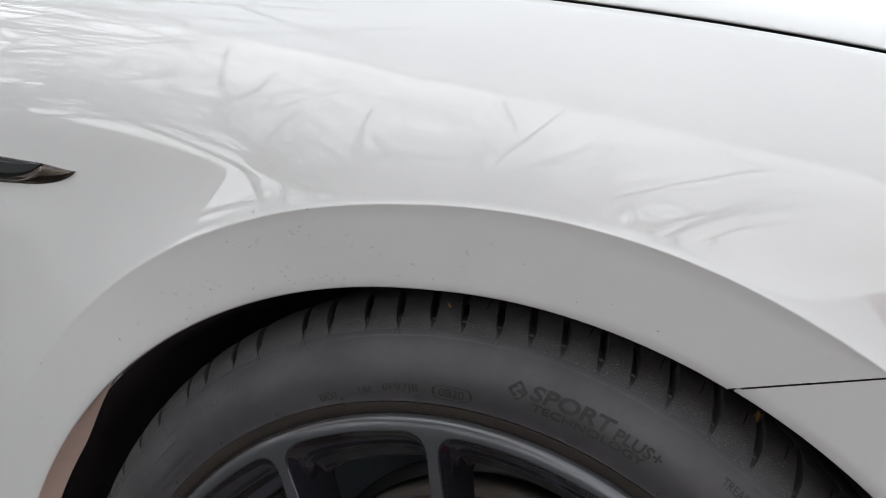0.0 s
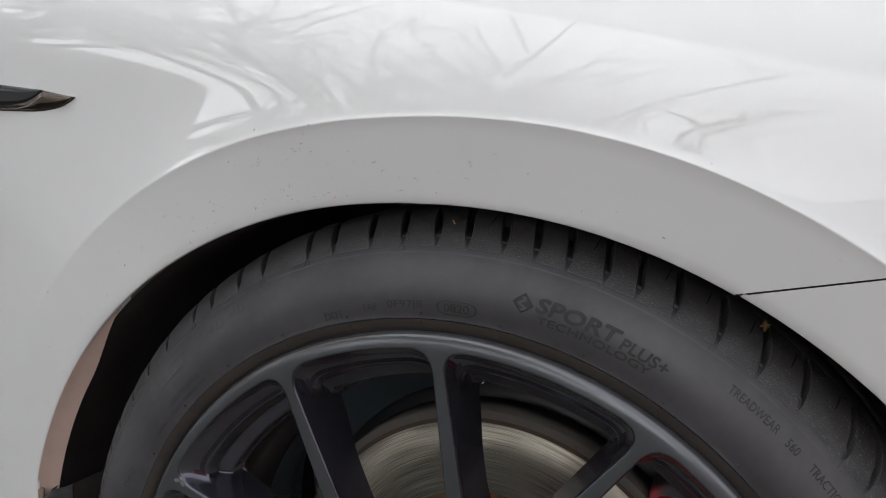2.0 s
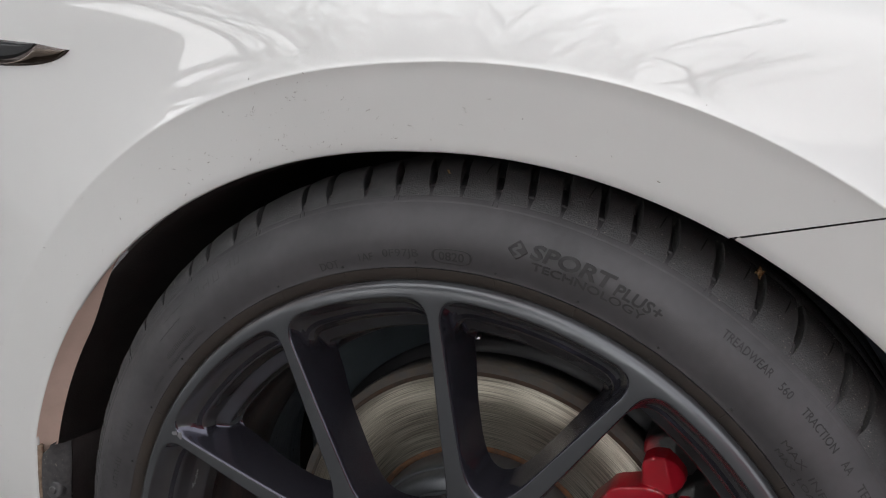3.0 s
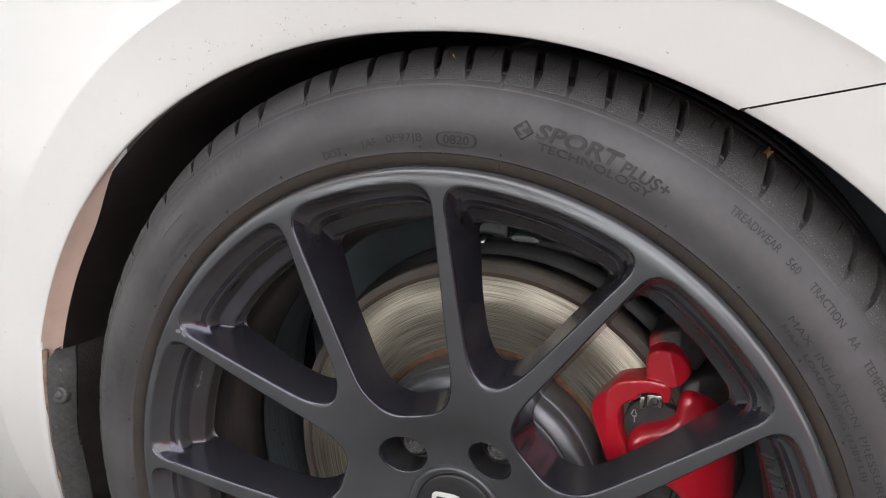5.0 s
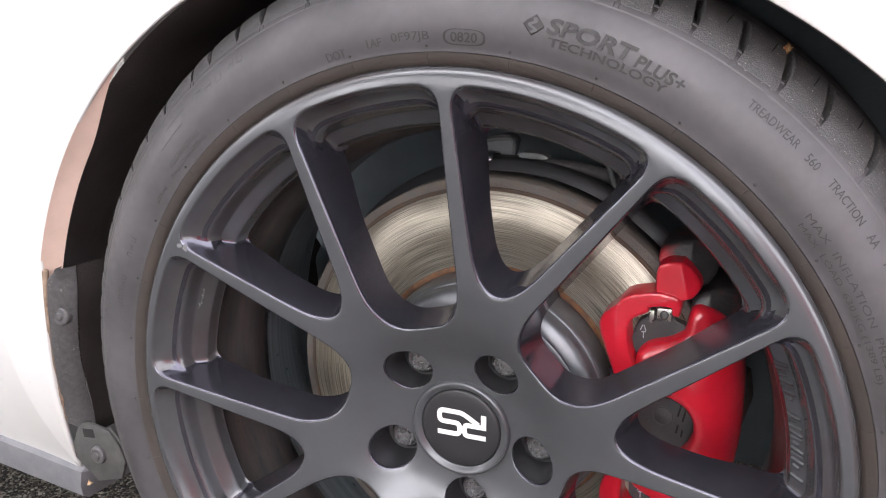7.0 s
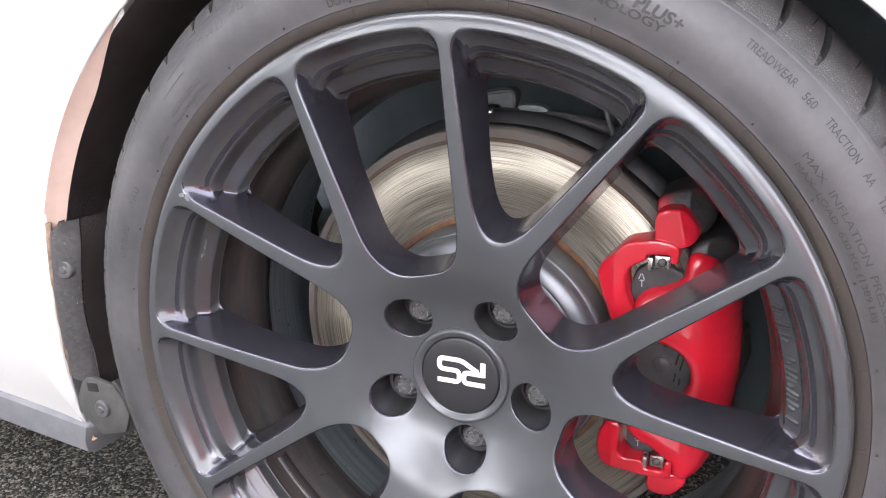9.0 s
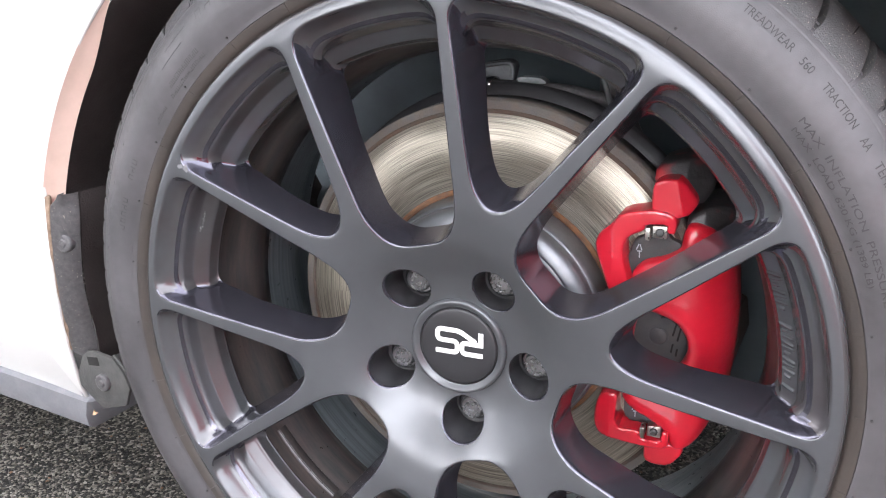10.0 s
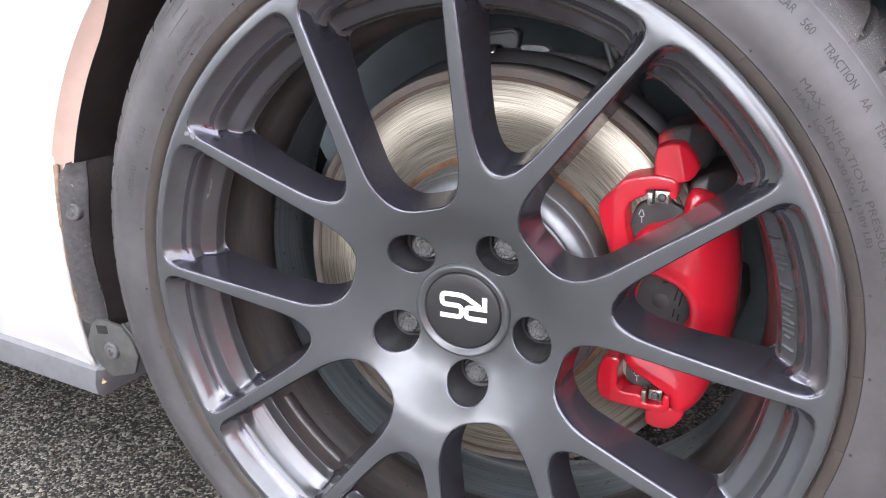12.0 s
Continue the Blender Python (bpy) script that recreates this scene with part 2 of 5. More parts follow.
def body_y(x, z):
    """The outer skin: a rounded flare round the arch, and the shoulder that turns in towards the bonnet."""
    dx, dz = x - ARCH[0], z - ARCH[1]
    phi, rho = math.atan2(dz, dx), math.hypot(dx, dz)
    if phi < -1.6:
        phi += 2 * math.pi
    fade = 1 - smoothstep(radians(100), radians(138), phi)
    lr, cr = lip_radius(phi), crease_radius(phi)
    y = lip_y(max(x, -0.6)) - 0.010
    if rho < cr:
        y += 0.010 * (1 - (rho - lr) / (cr - lr)) * fade
    else:
        q = rho - cr
        y += (0.004 + 0.012 * fade) * (1 - math.exp(-q / 0.04))
    y -= 0.00045 * math.exp(-((rho - cr) / 0.0008) ** 2) * fade
    y += 0.0035 * (1 - fade) * math.exp(-((rho - lr) / 0.06) ** 2)
    y += 0.006 * (1 - fade) * smoothstep(0.36, 0.5, rho)
    zs = 0.7125 - (0.08 * x if x > 0 else 0.13 * x)
    y += 5.4 * max(0.0, z - zs) ** 2
    y += 1.0 * max(0.0, 0.40 - z) ** 2 * smoothstep(0.1, -0.2, x)
    return y


def top_z(x):
    lo, hi = 0.70, 1.1
    for _ in range(40):
        mid = (lo + hi) / 2
        if body_y(x, mid) < HOOD_Y:
            lo = mid
        else:
            hi = mid
    return lo


def lip_point(u):
    """Along the arch's edge, from the bumper's joint up and round to the sill."""
    phi0 = math.atan2(SEAM[1] - ARCH[1], SEAM[0] - ARCH[0])
    phi1 = radians(162)
    if u < 0.8:
        phi = phi0 + (phi1 - phi0) * u / 0.8
        r = lip_radius(phi)
        return ARCH[0] + r * math.cos(phi), ARCH[1] + r * math.sin(phi)
    r = lip_radius(phi1)
    x, z = ARCH[0] + r * math.cos(phi1), ARCH[1] + r * math.sin(phi1)
    k = (u - 0.8) / 0.2
    return x - 0.030 * k - 0.030 * k * k, z + (0.176 - z) * k


def skin(columns, lip, outer, rows_band=7, rows_rest=34, hem=0.005):
    """A pressed panel between the arch's edge and an outer border, with its hem turned in behind the edge."""
    cols = []
    for i in range(columns + 1):
        u = i / columns
        lx, lz = lip(u)
        bx, bz = outer(u)
        lo, hi = 0.0, 1.0
        for _ in range(30):
            mid = (lo + hi) / 2
            x, z = lx + (bx - lx) * mid, lz + (bz - lz) * mid
            phi = math.atan2(z - ARCH[1], x - ARCH[0])
            phi += 2 * math.pi if phi < -1.6 else 0
            if math.hypot(x - ARCH[0], z - ARCH[1]) < crease_radius(phi):
                lo = mid
            else:
                hi = mid
        fc = min(lo, 0.6)
        span = max(math.hypot(bx - lx, bz - lz), 0.01)
        tight = min(0.0012 / span, fc * 0.1)
        fr = [fc * k / rows_band for k in range(rows_band)] + [fc - tight, fc, fc + tight] + [fc + tight * 2 + (1 - fc - tight * 2) * (k / rows_rest) ** 1.25 for k in range(1, rows_rest + 1)]
        col = []
        y0 = body_y(lx, lz)
        nx, nz = ARCH[0] - lx, ARCH[1] - lz
        ln = math.hypot(nx, nz)
        nx, nz = nx / ln, nz / ln
        for back, drop in ((hem, -0.001), (0.0035, 0.0006), (0.002, 0.0012), (0.0006, 0.0008)):
            col.append((lx + nx * drop, y0 + back, lz + nz * drop))
        for f in fr:
            x, z = lx + (bx - lx) * f, lz + (bz - lz) * f
            col.append((x, body_y(x, z), z))
        x, y, z = col[-1]
        col += [(x, y + 0.002, z - 0.0005), (x, y + 0.006, z - 0.004), (x, y + 0.008, z - 0.02)]
        cols.append(col)
    n = len(cols[0])
    me = mesh_from([p for c in cols for p in c], grid_faces(len(cols), n, False, True), "panel")
    return me


X_FRONT, X_REAR = 0.60, -0.80


def seam_z(x):
    return SEAM[1] + 0.235 * (x - SEAM[0]) - 0.075 * (x - SEAM[0]) ** 2


def fender_outer(u):
    if u < 0.15:
        return X_FRONT, seam_z(X_FRONT) + (top_z(X_FRONT) - seam_z(X_FRONT)) * u / 0.15
    if u < 0.75:
        x = X_FRONT + (X_REAR - X_FRONT) * (u - 0.15) / 0.6
        return x, top_z(x)
    k = (u - 0.75) / 0.25
    return X_REAR, top_z(X_REAR) + (0.176 - top_z(X_REAR)) * k


fender = part("fender", skin(260, lip_point, fender_outer), white_paint, car, "glossy white front wing with grit marks round the arch")


def bumper_lip(u):
    phi0 = math.atan2(SEAM[1] - 0.0007 - ARCH[1], SEAM[0] + 0.003 - ARCH[0])
    phi = phi0 + (radians(-8) - phi0) * u
    r = lip_radius(phi) + 0.001
    return ARCH[0] + r * math.cos(phi), ARCH[1] + r * math.sin(phi)


def bumper_outer(u):
    x0, z0 = bumper_lip(u)
    return X_FRONT, (seam_z(X_FRONT) - 0.0007) * (1 - u) + u * z0


bumper_me = skin(110, bumper_lip, bumper_outer)
bumper_me.flip_normals()
part("front_bumper", bumper_me, white_paint, car, "white front bumper corner below a dark joint")

# bonnet: its rounded edge follows the wing across a narrow joint
hv = []
NX = 80
for i in range(NX + 1):
    x = X_FRONT + (X_REAR - X_FRONT) * i / NX
    z = top_z(x)
    for dy, dz in ((0.030, -0.02), (0.022, 0.0006), (0.0046, 0.0026), (0.0047, 0.0036), (0.0064, 0.0054), (0.03, 0.017), (0.09, 0.036), (0.2, 0.062), (0.4, 0.09), (0.75, 0.105), (1.1, 0.09), (1.4, 0.04), (1.5, -0.05), (1.52, -0.2), (1.5, -0.55)):
        hv.append((x, HOOD_Y + dy, z + dz))
part("bonnet", mesh_from(hv, grid_faces(NX + 1, 15, False, False), "bonnet"), white_paint, car, "white bonnet edge along a narrow dark joint")
jv = []
for i in range(NX + 1):
    x = X_FRONT + (X_REAR - X_FRONT) * i / NX
    z = top_z(x)
    jv += [(x, HOOD_Y + 0.0010, z - 0.003), (x, HOOD_Y + 0.0100, z - 0.0045), (x, HOOD_Y + 0.0180, z - 0.0008), (x, HOOD_Y + 0.0052, z + 0.0021)]
part("bonnet_seal", mesh_from(jv, grid_faces(NX + 1, 4), "seal"), joint_black, car)

# dark backing behind the bumper's joint
sv = []
for i in range(21):
    x = SEAM[0] + 0.010 + (X_FRONT - SEAM[0] - 0.010) * i / 20
    z = seam_z(x)
    y = body_y(x, z)
    sv += [(x, y + 0.006, z + 0.008), (x, y + 0.006, z - 0.008)]
part("joint_seal", mesh_from(sv, grid_faces(21, 2), "joint"), joint_black, car)

# arch flange behind the edge, and the dark liner tub that overlaps it further up
FL0, FL1 = radians(127), radians(170)
gv, lv = [], []
GN = 120
for i in range(GN + 1):
    phi = FL0 + (FL1 - FL0) * i / GN
    r = lip_radius(phi)
    x, z = ARCH[0] + r * math.cos(phi), ARCH[1] + r * math.sin(phi)
    y0 = body_y(x, z)
    for k, (dy, dr) in enumerate(((0.0004, -0.0013), (0.005, -0.0024), (0.011, -0.0044), (0.0175, -0.0078))):
        grow = smoothstep(radians(128), radians(146), phi)
        rr = r + dr * grow + 0.0012 * (1 - grow)
        gv.append((ARCH[0] + rr * math.cos(phi), y0 + 0.003 + (dy - 0.003) * grow, ARCH[1] + rr * math.sin(phi)))
part("arch_flange", mesh_from(gv, grid_faces(GN + 1, 4, False, True), "flange"), peach_lit_edge, car, "folded flange inside the arch edge, tinted peach for reflected red light")
LN = 130
for i in range(LN + 1):
    phi = radians(-24) + radians(217) * i / LN
    r = lip_radius(phi)
    x = ARCH[0] + r * math.cos(phi)
    y0 = lip_y(max(x, -0.36))
    show = smoothstep(radians(134), radians(156), phi)
    y0 += 0.045 * smoothstep(radians(168), radians(182), phi)
    for dy, dr in ((0.004 + 0.011 * show, 0.0002 - 0.0036 * show), (0.008 + 0.012 * show, -0.0015 - 0.0020 * show), (0.02 + 0.010 * show, -0.001), (0.06, 0.004), (0.12, 0.008), (0.24, 0.010), (0.34, 0.010), (0.352, 0.0)):
        rr = r + dr + 0.0015 * math.sin(phi * 23) * (dy > 0.05)
        lv.append((ARCH[0] + rr * math.cos(phi), y0 + dy, ARCH[1] + rr * math.sin(phi)))
part("wheel_arch_liner", mesh_from(lv, grid_faces(LN + 1, 8, False, True), "liner"), liner_felt, car, "black felted wheel arch liner")
part("inner_panel", box(0.86, 0.012, 0.52, 0.004), housing_haze_grey, car, "inner wall of the wheel housing, lightened to blue-grey for haze", pose(0.0, 0.300, 0.432))
part("underbody", box(1.36, 1.2, 0.52, 0.02), liner_felt, car, "dark underside behind the wheel housing", pose(-0.10, 0.95, 0.44))
part("floor_pan", box(2.7, 1.62, 0.10, 0.02), liner_felt, car, "dark floor pan under the cabin", pose(-2.10, 0.83, 0.235))

# flap of the liner over the wing's rear edge
fv, back_v = [], []
FN = 40
for i in range(FN + 1):
    k = i / FN
    z = 0.405 - 0.160 * k
    lx, ly = -0.352 - 0.036 * k - 0.004 * k * k, -0.0865 + 1.0 * max(0, 0.40 - z) ** 2
    top = smoothstep(0.0, 0.09, k)
    wide = 0.0235 + 0.0015 * math.sin(k * 9)
    for j, (w, dy) in enumerate(((-0.002, 0.006), (0.0, -0.0015), (0.004, -0.003), (wide * 0.45, 0.002), (wide * 0.74, 0.006), (wide * 0.84, 0.013), (wide * 0.84, 0.05), (wide * 0.76, 0.12))):
        p = (lx + max(w, 0) * (0.35 + 0.65 * top) + (1 - top) * 0.012 + min(w, 0), ly + dy, z + 0.003 * math.sin(k * 30) * w / 0.04 + (0.003 * math.sin(w * 900) - 0.016 * w / 0.025) * smoothstep(0.86, 1.0, k))
        if j < 6:
            fv.append(p)
        if j > 4:
            back_v.append((p[0] + (0.0004 if j == 5 else 0.0), p[1] + (0.001 if j == 5 else 0.0), p[2]))
flap = part("liner_flap", mesh_from(fv, grid_faces(FN + 1, 6, False, False), "flap"), black_plastic, car, "scuffed black plastic flap with push rivets")
part("liner_return", mesh_from(back_v, grid_faces(FN + 1, 3, False, False), "liner_return"), liner_felt, car, "dark liner edge turning in behind the flap")


def rivet(parent, at, normal, r=0.0085):
    m = Vector(normal).to_track_quat('-Y', 'Z').to_matrix().to_4x4()
    head = lathe(smooth_profile([(0.0, 0.0035), (r * 0.35, 0.0034), (r * 0.42, 0.0024), (r * 0.8, 0.0026), (r, 0.001), (r, -0.004)], 3), 24)
    return part("rivet", head, black_plastic, parent, "", Matrix.Translation(at) @ m)


rivet(flap, (-0.351, -0.0815, 0.3594), (0.25, -1, 0.05))
clip_plate = part("liner_clip", prism([(0.96 * x, 0.96 * z) for x, z in ((-0.0256, 0.0227), (-0.0178, 0.0299), (-0.0084, 0.0309), (0.0164, 0.0278), (0.027, 0.0152), (0.0331, -0.0006), (0.0257, -0.0201), (-0.0067, -0.0308), (-0.034, -0.0112), (-0.035, 0.0023))], -0.002, 0.002, 0.0012),
                  scuffed_plastic, car, "grey-black clip plate with a round fixing and a square slot", pose(-0.3535, -0.0600, 0.2168, 0, 0, 5))
rivet(clip_plate, (0.0, -0.003, 0.0), (0, -1, 0))
part("slot", box(0.0145, 0.002, 0.0088, 0.0006), joint_black, clip_plate, "dark square slot", pose(-0.0105, -0.0012, 0.0192, 0, -8, 0))
part("bent_edge", tube([(0.014, 0.001, 0.0290), (0.0275, 0.0, 0.0165), (0.0338, 0.001, -0.0006)], 0.0013, 6), scuffed_plastic, clip_plate)

# dirty edge of the wing along the flap
ev = []
for i in range(25):
    k = i / 24
    z = 0.402 - 0.158 * k
    ev.append((-0.3535 - 0.032 * k - 0.005 * k * k, -0.0885 + 1.0 * max(0, 0.40 - z) ** 2, z))
part("dirty_edge", tube([(x + 0.0008 * math.sin(k * 2.1), y, z) for k, (x, y, z) in enumerate(ev[::2])], 0.0028, 6), dirt_brown, car, "brown dirt along the wing's rear edge")

# skirt below the sill
kv = []
SK = [(0.004, 0.1765), (-0.006, 0.1752), (-0.010, 0.1725), (-0.0105, 0.156), (-0.007, 0.1425), (0.0, 0.1375), (0.06, 0.1400), (0.06, 0.178)]
for x, end in ((-0.80, 0), (-0.65, 0), (-0.50, 0), (-0.43, 0), (-0.416, 0), (-0.399, 1)):
    for j, (y, z) in enumerate(SK):
        if end:
            kv.append((x - 0.012 * (0.1765 - z) / 0.04, -0.036 + y + 0.016, 0.1640 + (z - 0.1600) * 0.55))
        else:
            kv.append((x - (0.008 * (0.1765 - z) / 0.04 - 0.007 if x == -0.416 else 0), -0.036 + y, z - 0.02 * (-0.416 - x) * (z < 0.15) * 0.6 - 0.03 * (-0.416 - x) * 0.5))
kf = grid_faces(6, len(SK), True, False) + [tuple(range(5 * len(SK), 6 * len(SK)))]
skirt = part("side_skirt", sharp(mesh_from(kv, kf, "skirt"), 30), trim_plastic, car, "grey plastic skirt strip with a chipped end")
part("chip", prism([(-0.003, -0.0025), (-0.001, 0.003), (0.0002, 0.0), (0.0025, -0.001), (0.001, -0.0014), (0.0, -0.0028)], -0.001, 0.0006, 0), material("chipped_orange", (0.38, 0.20, 0.09), 0.7, color2=(0.65, 0.5, 0.35), cscale=300), skirt, "orange chip in the plastic", pose(-0.406, -0.0405, 0.1600, 0, 0, 42))

# sill underside and inner wall, so that the body closes
part("sill", box(0.42, 0.10, 0.02, 0.003), liner_felt, car, "", pose(-0.61, 0.02, 0.182))

# vent trim on the wing: a leaf-shaped surround, a dark recess and a polished blade; its tip points to the front
VTIP = (-0.2785, 0.7245)


def vent_edge(q):
    """Height of the upper and lower border at q metres behind the tip."""
    low = -0.0122 * (1 - math.exp(-q / 0.016)) + 0.03 * max(0.0, q - 0.04)
    return VTIP[1] + 0.105 * q + 0.0024 * smoothstep(0.0, 0.04, q), VTIP[1] + low


def vent_sheet(q0, q1, lower, upper, proud, n=48, m=7, crown=0.0):
    """A piece of the trim between two borders, given as shares of the height, standing proud of the skin."""
    v = []
    for i in range(n + 1):
        q = q0 + (q1 - q0) * (i / n) ** 1.3
        hi, lo = vent_edge(q)
        w0, w1 = lower(q), upper(q)
        for j in range(m):
            w = w0 + (w1 - w0) * j / (m - 1)
            z = lo + (hi - lo) * w
            edge = 0.0 if j in (0, m - 1) else 1.0
            bump = crown * math.sin(math.pi * j / (m - 1))
            v.append((VTIP[0] - q, body_y(VTIP[0] - q, z) - (proud + bump if edge else -0.0005), z))
    return mesh_from(v, grid_faces(n + 1, m, False, False), "vent_sheet")


nose = lambda q: 0.10 + 0.80 * math.exp(-((q - 0.0345) / 0.014)) if q > 0.0345 else 0.90
vent = part("wing_vent", vent_sheet(0.0, 0.19, lambda q: 0.0, lambda q: 1.0, 0.0016), dark_chrome_edge, car, "dark chrome vent trim with a black recess")
part("recess", vent_sheet(0.0347, 0.188, nose, lambda q: 0.975, 0.0022, crown=0.0), gloss_black, vent, "black recess")
part("blade", vent_sheet(0.002, 0.11, lambda q: 0.09, lambda q: min(0.86, nose(q) - 0.03), 0.0023, crown=0.0012), ground_toned_chrome, vent, "chrome blade, coloured brown for the ground it reflects")

# ---------------------------------------------------------------- ground
asphalt = bpy.data.materials.new("asphalt")
asphalt.use_nodes = True
nt = asphalt.node_tree
b = nt.nodes["Principled BSDF"]
tc = nt.nodes.new("ShaderNodeTexCoord")
vo = nt.nodes.new("ShaderNodeTexVoronoi")
vo.inputs["Scale"].default_value = 330
vo.inputs["Randomness"].default_value = 1.0
ramp = nt.nodes.new("ShaderNodeValToRGB")
cr = ramp.color_ramp
cr.elements[0].position, cr.elements[0].color = 0.0, (0.010, 0.0098, 0.0092, 1)
cr.elements[1].position, cr.elements[1].color = 0.5, (0.030, 0.0285, 0.026, 1)
e1 = cr.elements.new(0.8)
e1.color = (0.13, 0.119, 0.101, 1)
e2 = cr.elements.new(0.97)
e2.color = (0.20, 0.188, 0.165, 1)
sepc = nt.nodes.new("ShaderNodeSeparateColor")
nt.links.new(tc.outputs["Object"], vo.inputs["Vector"])
nt.links.new(vo.outputs["Color"], sepc.inputs[0])
nt.links.new(sepc.outputs[0], ramp.inputs[0])
nt.links.new(ramp.outputs[0], b.inputs["Base Color"])
b.inputs["Roughness"].default_value = 0.9
b.inputs["Specular IOR Level"].default_value = 0.15
bp = nt.nodes.new("ShaderNodeBump")
bp.inputs["Strength"].default_value = 0.8
bp.inputs["Distance"].default_value = 0.003
bp.invert = True
nt.links.new(vo.outputs["Distance"], bp.inputs["Height"])
nt.links.new(bp.outputs[0], b.inputs["Normal"])

gm = mesh_from([(-300, -300, 0), (300, -300, 0), (300, 300, 0), (-300, 300, 0)], [(0, 1, 2, 3)], "ground", False)
ground = tagged(part("ground", gm, asphalt), "dark asphalt with light and brown stone chips", "asphalt", kind="structure")

# surroundings that close the place: far woods, bare trees; unseen red panel added to reflect
bark = material("bark", (0.10, 0.092, 0.082), 0.9, color2=(0.16, 0.15, 0.135), cscale=8, bump=0.5, bscale=60)
wood_far = material("far_woods", (0.30, 0.30, 0.29), 0.95, color2=(0.40, 0.395, 0.385), cscale=0.6)
red_reflection_coat = material("red_reflection_paint", (0.52, 0.03, 0.04), 0.5, color2=(0.44, 0.025, 0.03), cscale=3, bump=0.2, bscale=80)
random.seed(11)
wv = []
RN = 180
for i in range(RN):
    a = 2 * math.pi * i / RN
    h = 2.3 + 0.8 * noise.noise((math.cos(a) * 4, math.sin(a) * 4, 0.3)) + 1.1 * noise.noise((math.cos(a) * 19, math.sin(a) * 19, 2.0)) + random.uniform(-0.5, 0.5)
    for r, z in ((27.0, -0.1), (27.3, h * 0.6), (28.2, h), (31, h * 0.7), (31, -0.1)):
        wv.append((r * math.cos(a), r * math.sin(a), z))
wf = []
for i in range(RN):
    for j in range(4):
        p, q = i * 5 + j, ((i + 1) % RN) * 5 + j
        wf.append((p, p + 1, q + 1, q))
tagged(part("backdrop", mesh_from(wv, wf, "woods", False), wood_far), "far belt of bare grey-brown woodland", "woods", kind="structure")
pale_wall_coat = material("pale_wall_paint", (0.84, 0.84, 0.82), 0.8, color2=(0.79, 0.79, 0.77), cscale=2, bump=0.2, bscale=60)
tagged(part("wall_side", box(0.2, 13.0, 2.8, 0.01), pale_wall_coat, None, "", pose(-6.5, -5.5, 1.4)), "pale rendered yard wall", "wall", kind="structure")
# no red wall is known here; this unseen panel adds red reflections
tagged(part("red_reflection_panel", box(0.2, 1.0, 1.0, 0.01), red_reflection_coat, None, "", pose(1.6, -1.25, 0.50, 0, 0, -38)), "unseen red panel added for the red reflections in the wheel", "wall", kind="structure")


def bare_tree(at, height, seed, fine=5):
    rnd = random.Random(seed)
    v, f, lv2, lf2 = [], [], [], []

    def limb(p, d, length, r0, depth):
        vv, ff = (v, f) if depth == 0 else (lv2, lf2)
        n = 4 if depth else 6
        sides = 8 if depth == 0 else (5 if depth < 3 else 3)
        o = len(vv)
        pts = []
        for i in range(n + 1):
            k = i / n
            r = r0 * (1 - 0.55 * k)
            t = d.normalized()
            a = t.orthogonal().normalized()
            b2 = t.cross(a)
            for s_ in range(sides):
                w = 2 * math.pi * s_ / sides
                vv.append(p + r * (math.cos(w) * a + math.sin(w) * b2))
            pts.append((p.copy(), d.copy(), r))
            d = (d + Vector((rnd.uniform(-1, 1), rnd.uniform(-1, 1), rnd.uniform(-0.4, 0.7))) * 0.13).normalized()
            p = p + d * length / n
        ff += [tuple(o + q for q in face) for face in grid_faces(n + 1, sides, True)]
        if depth < fine:
            for _ in range(9 if depth == 0 else (4 if depth < 3 else 3)):
                q, dd, r = pts[rnd.randint(2 if depth == 0 else 1, n)]
                side = Vector((rnd.uniform(-1, 1), rnd.uniform(-1, 1), rnd.uniform(-0.2, 0.9))).normalized()
                limb(q, (dd * 0.55 + side * 0.75).normalized(), length * rnd.uniform(0.5, 0.72), r * 0.64, depth + 1)

    limb(Vector((0, 0, -0.05)), Vector((0.03, 0.02, 1)), height * 0.36, height * 0.012, 0)
    tree = tagged(new("tree"), "bare winter tree with fine branching twigs", "tree", "bare trees")
    part("trunk", mesh_from(v, f, "trunk"), bark, tree)
    part("crown", mesh_from(lv2, lf2, "crown"), bark, tree)
    tree.matrix_world = pose(*at, 0, 0, seed * 40)
    return tree


for at, tall, seed in (((-6.0, -9.0, 0), 25.0, 3), ((-9.0, -7.5, 0), 27.0, 5), ((-3.0, -11.0, 0), 24.0, 8), ((-9.5, -4.0, 0), 26.0, 12), ((-10.5, -0.8, 0), 27.0, 17), ((-12.0, -11.0, 0), 26.0, 14), ((-12.5, 3.0, 0), 26.0, 21), ((-0.5, -12.5, 0), 23.0, 6), ((2.5, -13.5, 0), 22.0, 9), ((-4.5, -14.0, 0), 26.0, 19), ((-1.4, -6.6, 0), 20.0, 23), ((-3.8, -5.6, 0), 19.0, 26), ((-0.2, -9.5, 0), 22.0, 31)):
    bare_tree(at, tall, seed, 4)

# ---------------------------------------------------------------- wheel
# local x: forwards along the tyre, local y: into the car, local z: up; out is -y, counted from the bolt heads
wheel = new("wheel")
wheel.parent = car
wheel.matrix_local = pose(0, 0, WHEEL_Z, 0, 0, 9.0)
wheel["label"] = "dark grey twelve-spoke alloy wheel with a worn low-profile tyre, turned a little"

